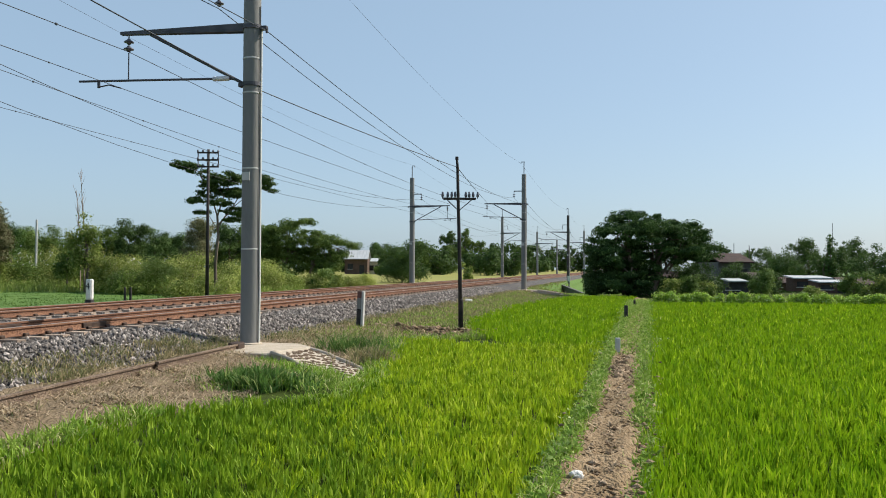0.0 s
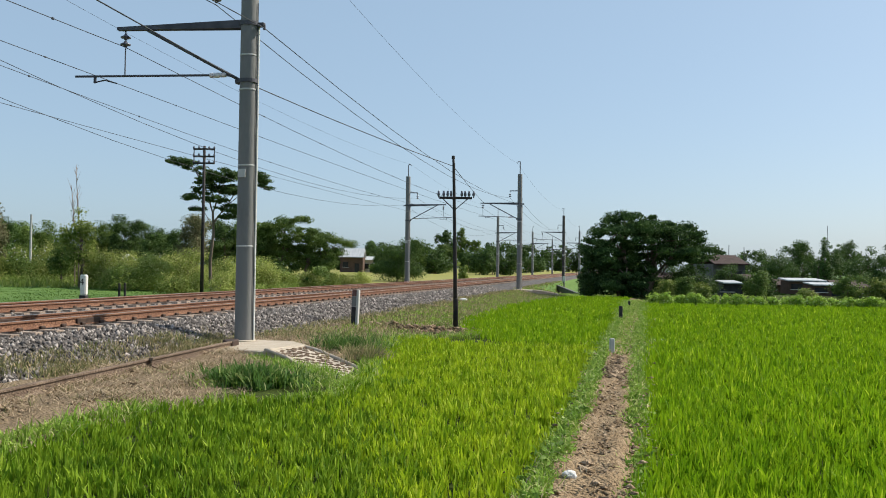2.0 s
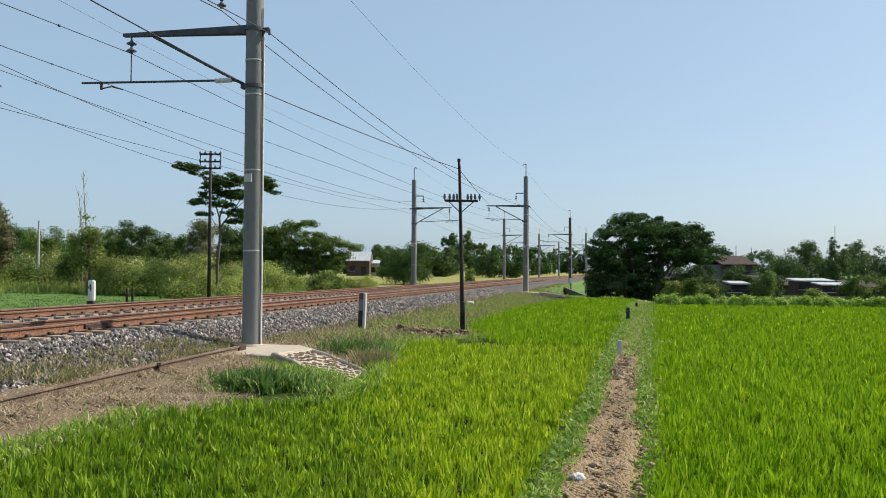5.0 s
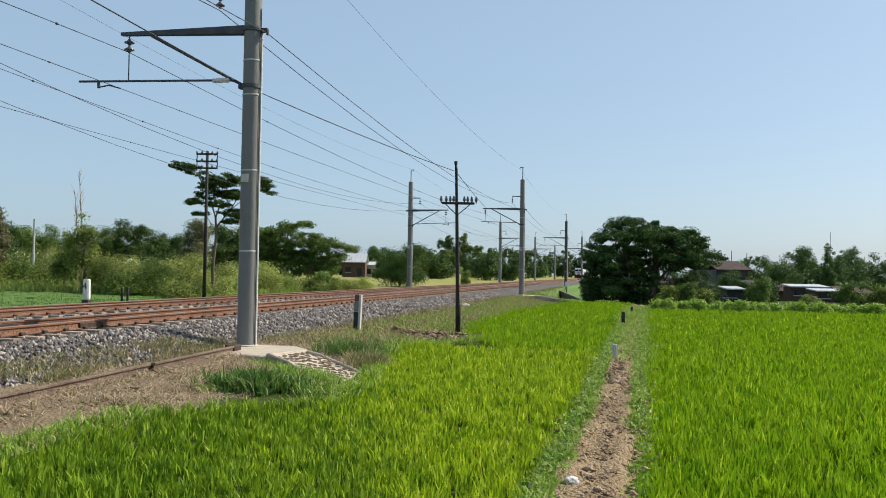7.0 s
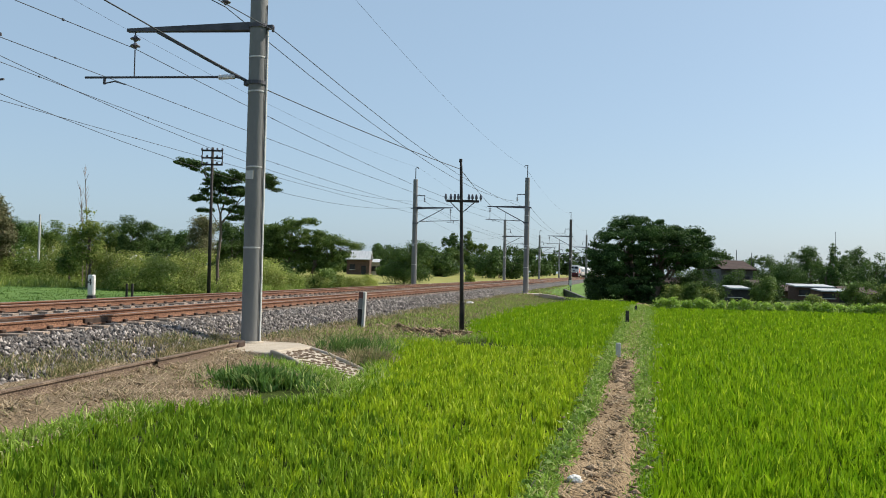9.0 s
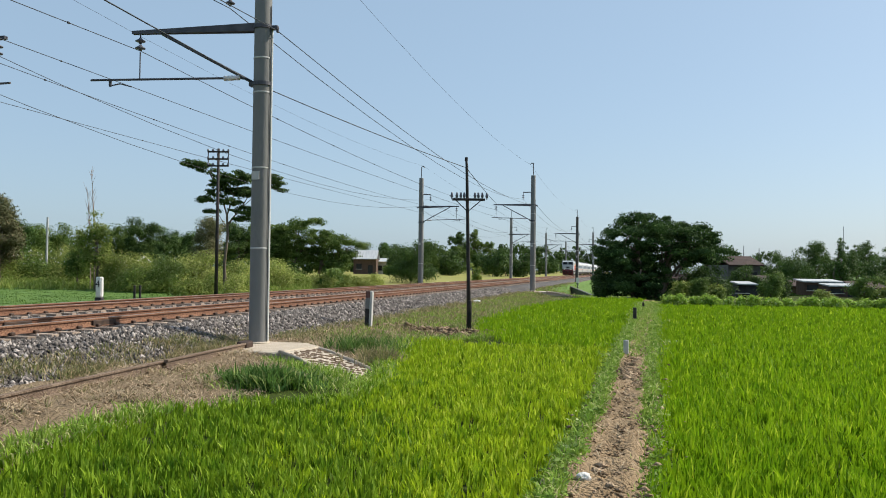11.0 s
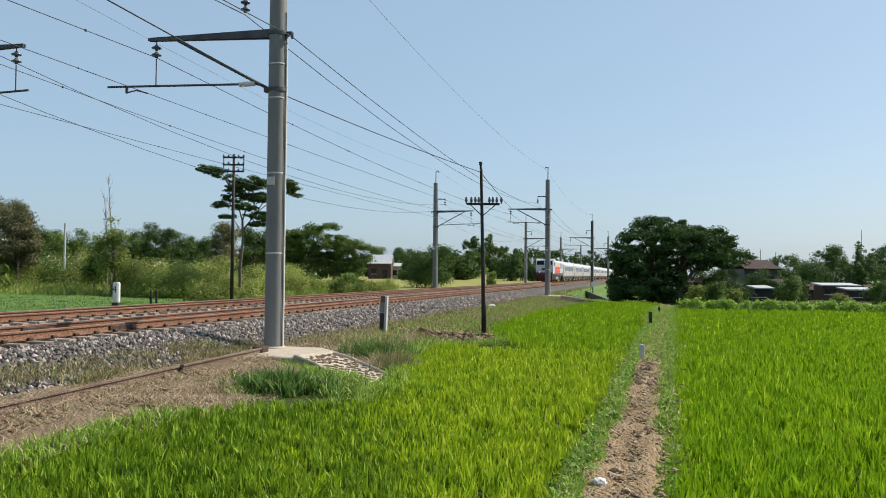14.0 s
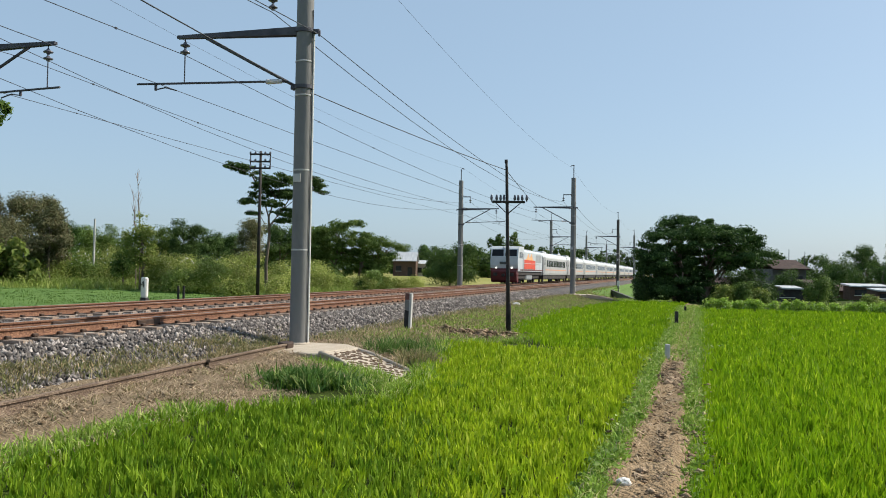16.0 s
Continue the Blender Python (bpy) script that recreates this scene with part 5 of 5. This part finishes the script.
    t = thing("distance_stone", m, "white painted distance stone with a dark figure 4 and black foot", "marker")
    part("block", Soup().box(0, 0, 0.78, 0.24, 0.18, 0.72, 0.04), M["white"], t)
    part("foot", Soup().box(0, 0, 0.16, 0.26, 0.2, 0.52, 0.02), M["black"], t, "black painted foot")
    for face, off in ((0, (-0.02, -0.094)),):
        txt = bpy.data.curves.new("figure", "FONT")
        txt.body, txt.size, txt.extrude, txt.align_x = "4", 0.34, 0.002, "CENTER"
        txt.materials.append(M["black"])
        ob = new("figure", txt)
        ob.parent = t
        ob.matrix_basis = pose(off[0], off[1], 0.78, 90, 0, face)
    # small dark stakes beside it
    for px in (222, 232):
        p = place(px, 36)
        t = thing("stake", pose(p.x, p.y, ground_at(p.x, p.y)), "short dark wooden stake in the grass", "stake", "stakes")
        part("post", Soup().box(0, 0, 0.3, 0.09, 0.09, 0.8, 0.02), M["iron"], t)
    # line-side post, black foot; white side and grey face paint in side light
    p = place(638, 24.0)
    t = thing("lineside_post", pose(p.x, p.y, 0.02, 0, 2, TURN), "slim white railway post with black foot and red cap", "post")
    part("shaft", Soup().box(0, 0, 0.5, 0.20, 0.14, 1.06, 0.012), M["bandm"], t)
    part("foot", Soup().box(-0.03, -0.073, 0.27, 0.125, 0.008, 0.56), M["black"], t, "black painted foot")
    # grey panel stops short of the right edge, as shade would
    part("face", Soup().box(-0.03, -0.073, 0.70, 0.125, 0.006, 0.28), M["concrete"], t, "grey panel painted as the shaded face")
    part("cap", Soup().box(-0.03, -0.073, 0.94, 0.125, 0.008, 0.19), M["red"], t, "faded red band")
    # stones and posts on the footpath
    p = place(1093, 17.4)
    t = thing("boundary_stone", pose(p.x, p.y, -0.03, 0, 0, 8), "small pale grey concrete boundary stone on the footpath", "marker")
    part("block", Soup().box(0, 0, 0.16, 0.09, 0.09, 0.34, 0.012), M["bandm"], t)
    p = place(1108, 29.6)
    t = thing("black_post", pose(p.x, p.y, -0.05, 0, 0, 5), "short black post beside the footpath", "post")
    part("shaft", Soup().box(0, 0, 0.24, 0.11, 0.11, 0.52, 0.015), M["black"], t)
    p = place(1123, 40)
    t = thing("black_post", pose(p.x, p.y, -0.05, 0, 0, 5), "small dark post far along the footpath", "post")
    part("shaft", Soup().box(0, 0, 0.15, 0.09, 0.09, 0.32, 0.015), M["black"], t)
    p = place(1021, 6.95)
    bm = bmesh.new()
    bmesh.ops.create_icosphere(bm, subdivisions=3, radius=1)
    for v in bm.verts:
        v.co = v.co * (1 + 0.28 * noise.noise(v.co * 1.3) + 0.1 * noise.noise(v.co * 4))
        v.co = Vector((v.co.x * 0.062, v.co.y * 0.045, v.co.z * 0.038))
    me = bpy.data.meshes.new("rock")
    bm.to_mesh(me)
    bm.free()
    me.materials.append(M["rock"])
    ob = new("rock", me)
    ob.matrix_basis = pose(p.x, p.y, 0.025)
    tagged(ob, "small white stone lying on the earth footpath", "stone")
    ob = new("rock", me)
    q = sl(1.33, 43.0)
    ob.matrix_basis = at_line(*q, bank_z(q[1], q[0]) + 0.06) @ Matrix.Diagonal((3.4, 3.0, 2.4, 1))
    tagged(ob, "pale stone lying on the grassy bank", "stone")
    # white marker by the far mast and a low sloping wall
    t = thing("white_marker", at_line(100.5, -0.36, 0.0, 10), "white painted marker board by the far mast", "marker")
    part("board", Soup().box(0, 0, 0.42, 0.38, 0.12, 0.74, 0.02), M["white"], t)
    part("leg", Soup().box(0, 0, -0.72, 0.12, 0.1, 1.54, 0.01), M["greywall"], t, "grey concrete leg")
    a, b = place(966, 122, 0.42), place(1048, 88, -0.72)
    q = (b - a)
    t = thing("retaining_wall", pose(a.x, a.y, 0), "low dark sloping retaining wall with pale coping beside the bank", "wall")
    w = Soup()
    n = q.cross(Vector((0, 0, 1))).normalized() * 0.10
    base = -2.6
    w.add([tuple(-n + Vector((0, 0, base))), tuple(n + Vector((0, 0, base))), tuple(q + n + Vector((0, 0, base - q.z))), tuple(q - n + Vector((0, 0, base - q.z))),
           tuple(-n + Vector((0, 0, 0.3))), tuple(n + Vector((0, 0, 0.3))), tuple(q + n), tuple(q - n)],
          [(0, 1, 2, 3), (4, 5, 6, 7), (0, 1, 5, 4), (1, 2, 6, 5), (2, 3, 7, 6), (3, 0, 4, 7)])
    part("wall", w, M["greywall"], t)
    c = Soup()
    m = n * 1.4
    c.add([tuple(-m + Vector((0, 0, 0.304))), tuple(m + Vector((0, 0, 0.304))), tuple(q + m + Vector((0, 0, 0.004))), tuple(q - m + Vector((0, 0, 0.004))),
           tuple(-m + Vector((0, 0, 0.37))), tuple(m + Vector((0, 0, 0.37))), tuple(q + m + Vector((0, 0, 0.07))), tuple(q - m + Vector((0, 0, 0.07)))],
          [(0, 1, 2, 3), (4, 5, 6, 7), (0, 1, 5, 4), (1, 2, 6, 5), (2, 3, 7, 6), (3, 0, 4, 7)])
    part("coping", c, M["greywall"], t, "grey cement coping")


def house(px, d, wide, y_eave, y_ridge, roof, wall, label, deep=6.0, base=-0.2, turn=0.0, flat=False):
    k = d / 1498
    p = place(px, d)
    w = wide * k
    ze, zr = (476 - y_eave) * k + 1.7 - base, (476 - y_ridge) * k + 1.7 - base
    t = thing("house", pose(p.x, p.y + deep / 2, base, 0, 0, turn), label, "house", "village houses")
    wallp = part("wall", Soup().box(0, 0, ze / 2, w * 0.92, deep * 0.9, ze), wall, t)
    r = Soup()
    if flat:
        r.prism_x([(-deep / 2 - 0.3, ze - 0.05), (deep / 2 + 0.3, zr), (deep / 2 + 0.3, zr + 0.09), (-deep / 2 - 0.3, ze + 0.05)], -w / 2, w / 2)
    else:
        r.prism_x([(-deep / 2 - 0.4, ze - 0.1), (0, zr - 0.02), (deep / 2 + 0.4, ze - 0.1), (deep / 2 + 0.4, ze + 0.02), (0, zr + 0.1), (-deep / 2 - 0.4, ze + 0.02)], -w / 2, w / 2)
    part("roof", r, roof, t)
    n = max(2, int(w / 2.2))
    for i in range(n):
        x = -w * 0.46 + w * 0.92 * (i + 0.5) / n
        if i == n // 2:
            part("door", Soup().box(x, -deep * 0.45 - 0.01, min(1.0, ze * 0.4), 0.9, 0.08, min(2.0, ze * 0.8)), M["dim"], t)
        else:
            win = part("window", Soup().box(x, -deep * 0.45 - 0.01, ze * 0.55, 1.0, 0.07, min(1.0, ze * 0.4)), M["dim"], t)
            part("sill", Soup().box(x, -deep * 0.45 - 0.06, ze * 0.55 - min(0.5, ze * 0.2) - 0.03, 1.15, 0.14, 0.06), M["plaster"], win)
    return t


def build_houses():
    house(1302, 80, 62, 462, 447, M["tile"], M["greywall"], "brick house with a dark brown tiled roof", 7)
    house(1205, 78, 60, 490, 480, M["tile"], M["brickw"], "low brick outbuilding with brown roof", 5)
    # near-black walls, in the colour used for doors and windows
    house(1305, 66, 35, 496, 493, M["zinc"], M["dim"], "small dark-walled shed with pale sheet roof", 1.4, flat=True)
    house(1345, 72, 44, 490, 482, M["tile"], M["brickw"], "brown brick house with tiled roof", 5)
    house(1437, 76, 70, 490, 487, M["zinc"], M["brickw"], "low long house with pale metal sheet roof", 1.8, flat=True)
    house(1478, 70, 62, 497, 494.5, M["zinc"], M["brickw"], "low shed with weathered grey sheet roof", 1.5, flat=True)
    house(1555, 66, 60, 510, 507.5, M["zinc"], M["brickw"], "low shed with rust-edged grey roof", 1.4, flat=True)
    house(1390, 82, 60, 498, 490, M["tile"], M["brickw"], "brown tiled low house", 4)
    house(1520, 84, 60, 500, 490, M["tile"], M["brickw"], "dark tiled low house", 4)
    house(630, 160, 44, 459, 444, M["zinc"], M["brickw"], "field house with dark walls and pale roof beyond the railway", 6, base=0.3)
    house(662, 165, 22, 464, 458, M["zinc"], M["plaster"], "small white shed beside the field house", 4, base=0.3, flat=True)
    house(233, 62, 9, 468, 462, M["white"], M["greywall"], "tiny field shelter with a white roof among the bushes", 1.0, base=0.4)
    # thin aerials over the village
    for px, d, y in ((1299, 95, 428), (1326, 95, 432), (1474, 130, 392)):
        p = place(px, d)
        t = thing("aerial_mast", pose(p.x, p.y, 0), "thin grey aerial mast above the village roofs", "aerial")
        part("rod", Soup().tube([(0, 0, -0.3), (0, 0, (476 - y) * d / 1498 + 1.7)], [0.06, 0.035], 6), M["steel"], t)


# ---- the train ----
HEAD_S = lambda t: (76.2 + 23.8 * (16 - t) - 18.4) / 0.9776 - 1.3
FAR_L = 7.0


def locomotive():
    t = thing("locomotive", pose(0, 0, 0), "pale grey diesel locomotive with maroon front and orange-red side panel", "locomotive")
    w = 2.52
    # body: y runs back from the nose at 0
    L = 14.7
    part("underframe", Soup().box(0, L / 2, 0.96, 2.3, L - 0.6, 0.34, 0.04), M["under"], t)
    cab = Soup().prism_x([(0.30, 1.15), (0.10, 1.7), (0.12, 2.42), (0.42, 3.16), (0.75, 3.36), (1.1, 3.42), (3.2, 3.42), (3.2, 1.15)], -w / 2, w / 2)
    part("cab", cab, M["loco"], t)
    hood = Soup().prism([(-w / 2, 1.15), (w / 2, 1.15), (w / 2, 2.95), (w / 2 - 0.25, 3.2), (0.5, 3.28), (-0.5, 3.28), (-w / 2 + 0.25, 3.2), (-w / 2, 2.95)], 3.2, L - 0.35)
    part("hood", hood, M["loco"], t)
    pilot = Soup().prism_x([(0.0, 1.28), (-0.12, 1.1), (0.05, 0.35), (0.35, 0.14), (0.9, 0.14), (0.9, 1.28)], -w / 2 + 0.08, w / 2 - 0.08)
    part("pilot", pilot, M["maroon"], t, "maroon front skirt")
    part("front_band", Soup().prism_x([(0.02, 1.26), (0.04, 1.40), (0.4, 1.40), (0.4, 1.26)], -w / 2 + 0.02, w / 2 - 0.02), M["maroon"], t, "maroon band below the lamps")
    for x in (-0.61, 0.61):
        win = Soup().add([(x - 0.54, 0.14, 2.50), (x + 0.54, 0.14, 2.50), (x + 0.50, 0.375, 3.10), (x - 0.50, 0.375, 3.10), (x - 0.54, 0.24, 2.50), (x + 0.54, 0.24, 2.50), (x + 0.50, 0.475, 3.10), (x - 0.50, 0.475, 3.10)],
                         [(0, 1, 2, 3), (4, 5, 6, 7), (0, 1, 5, 4), (1, 2, 6, 5), (2, 3, 7, 6), (3, 0, 4, 7)])
        part("windscreen", win, M["screen"], t, "dark windscreen pane")
    for x in (-0.72, 0.72):
        part("headlight", lathe(Soup(), 0, 0, [(0.075, 0), (0.075, 0.05), (0.045, 0.07)], 12), M["lamp"], t, "lit white headlight").matrix_basis = pose(x, 0.05, 1.44, 90, 0, 0)
    for x in (-0.12, 0.12):
        part("roof_light", Soup().box(x, 0.52, 3.32, 0.16, 0.24, 0.16, 0.04), M["ceramic"], t, "pale roof lamp")
    part("badge", Soup().box(0, 0.08, 1.88, 0.8, 0.06, 0.24, 0.02), M["glass"], t, "dark bars of unreadable lettering")
    for x in (-w / 2 - 0.004, w / 2 + 0.004):
        part("side_window", Soup().box(x, 1.2, 2.62, 0.03, 0.6, 0.55, 0.01).box(x, 2.1, 2.62, 0.03, 0.6, 0.55, 0.01), M["glass"], t, "dark cab side window")
        part("orange_panel", Soup().box(x, 6.6, 1.80, 0.02, 6.4, 0.88), M["orange"], t, "orange-red side panel")
        part("amber_flash", Soup().add([(x, 4.0, 2.25), (x, 8.6, 2.25), (x, 7.4, 2.9), (x, 6.4, 2.42), (x, 5.7, 2.9), (x, 4.7, 2.4)], [(0, 1, 2, 3, 4, 5)]), M["amber"], t, "amber flash above the panel")
        part("door_panel", Soup().box(x, 2.9, 2.0, 0.03, 0.55, 1.6, 0.01), M["grille"], t)
        part("grille", Soup().box(x, 11.9, 2.45, 0.03, 3.6, 0.8, 0.01), M["grille"], t, "grey louvred panels")
        part("handrail", Soup().tube([(x * 1.02, 3.3, 1.9), (x * 1.02, 13.8, 1.9)], 0.02, 5), M["ceramic"], t)
        part("sill_line", Soup().box(x, 8, 1.28, 0.03, 13.6, 0.10), M["maroon"], t)
    part("fuel_tank", Soup().box(0, 7.3, 0.62, 2.2, 3.4, 0.55, 0.1), M["grille"], t)
    for yc in (3.2, 11.5):
        bogie = part("bogie", Soup().box(0.95, yc, 0.62, 0.16, 4.1, 0.36, 0.05).box(-0.95, yc, 0.62, 0.16, 4.1, 0.36, 0.05).box(0, yc, 0.62, 1.9, 0.5, 0.3, 0.03), M["under"], t)
        for dy in (-1.5, 0, 1.5):
            wheelset(bogie, yc + dy, 0.46)
    part("roof_fan", lathe(lathe(Soup(), 0, 9.5, [(0.5, 3.26), (0.5, 3.36), (0.3, 3.38)], 14), 0, 11.5, [(0.5, 3.26), (0.5, 3.36), (0.3, 3.38)], 14), M["grille"], t)
    for x in (-0.75, 0.75):
        part("buffer_plate", Soup().box(x, -0.14, 0.85, 0.36, 0.08, 0.3, 0.03), M["under"], t)
    part("coupler", Soup().box(0, -0.28, 0.78, 0.24, 0.4, 0.26, 0.05), M["under"], t)
    return t


def wheelset(parent, y, r):
    s = Soup()
    for x in (-0.533, 0.533):
        n = 18
        for x0, x1, rr in ((x - 0.06, x + 0.06, r),):
            s.add([(xx, y + rr * math.cos(2 * math.pi * k / n), r + rr * math.sin(2 * math.pi * k / n)) for xx in (x0, x1) for k in range(n)],
                  [(k, (k + 1) % n, n + (k + 1) % n, n + k) for k in range(n)] + [tuple(range(n)), tuple(range(n, 2 * n))])
    s.tube([(-0.9, y, r), (0.9, y, r)], 0.07, 8)
    part("wheelset", s, M["under"], parent)


def coach():
    t = thing("coach", pose(0, 0, 0), "silver passenger coach with dark window band and thin orange stripe", "coach", "train coaches")
    w, L = 2.56, 20.5
    part("body", Soup().prism([(-w / 2 + 0.05, 0.80), (w / 2 - 0.05, 0.80), (w / 2, 1.0), (w / 2, 2.62), (w / 2 - 0.06, 2.75), (-w / 2 + 0.06, 2.75), (-w / 2, 2.62), (-w / 2, 1.0)], 0, L), M["coach"], t)
    part("roof", Soup().prism([(-w / 2 + 0.06, 2.75), (w / 2 - 0.06, 2.75), (w / 2 - 0.22, 3.05), (w / 2 - 0.55, 3.24), (0.3, 3.32), (-0.3, 3.32), (-w / 2 + 0.55, 3.24), (-w / 2 + 0.22, 3.05)], 0.05, L - 0.05), M["coachroof"], t, "pale ribbed coach roof")
    part("air_conditioner", Soup().box(0, 4, 3.34, 1.5, 2.4, 0.16, 0.05).box(0, L - 4, 3.34, 1.5, 2.4, 0.16, 0.05), M["coachroof"], t)
    for x in (-w / 2, w / 2):
        side = 1 if x > 0 else -1
        for i in range(12):
            y = 2.9 + i * 1.34
            win = part("window", Soup().box(x, y, 2.08, 0.02, 1.12, 0.72, 0.006), M["glass"], t, "dark window pane")
        for y in (0.95, L - 0.95):
            door = part("door", Soup().box(x, y, 1.85, 0.024, 0.85, 1.85, 0.008), M["grille"], t, "grey end door")
            part("door_window", Soup().box(x + 0.012 * side, y, 2.2, 0.012, 0.4, 0.6), M["glass"], door)
        part("stripe", Soup().box(x, L / 2, 1.38, 0.014, L - 2.9, 0.09), M["stripe"], t, "thin orange stripe")
    part("underframe", Soup().box(0, L / 2, 0.58, 2.3, L - 1.4, 0.46, 0.05), M["under"], t)
    for yc in (3.0, L - 3.0):
        bogie = part("bogie", Soup().box(0.95, yc, 0.55, 0.14, 3.0, 0.3, 0.05).box(-0.95, yc, 0.55, 0.14, 3.0, 0.3, 0.05), M["under"], t)
        for dy in (-1.1, 1.1):
            wheelset(bogie, yc + dy, 0.40)
    part("gangway", Soup().box(0, -0.12, 1.9, 1.1, 0.3, 1.9, 0.06).box(0, L + 0.12, 1.9, 1.1, 0.24, 1.9, 0.06), M["under"], t, "dark rubber gangway")
    return t


TRAIN = []


def build_train():
    TRAIN.append((locomotive(), 0.0))
    first = coach()
    TRAIN.append((first, 15.2))
    for i in range(1, 10):
        TRAIN.append((copy_thing(first, pose(0, 0, 0)), 15.2 + 20.95 * i))


def motions():
    for ob, back in TRAIN:
        walk(ob, [(t, at_line(HEAD_S(t) + back, FAR_L, 0.645)) for t in (0, 4, 8, 12, 16)])


build_ground()
build_path()
build_ballast()
build_tracks()
build_masts()
build_wires()
build_small()
build_houses()
rain_tree()
sengon_tree()
build_woods()
build_verges()
build_rice()
build_train()
motions()
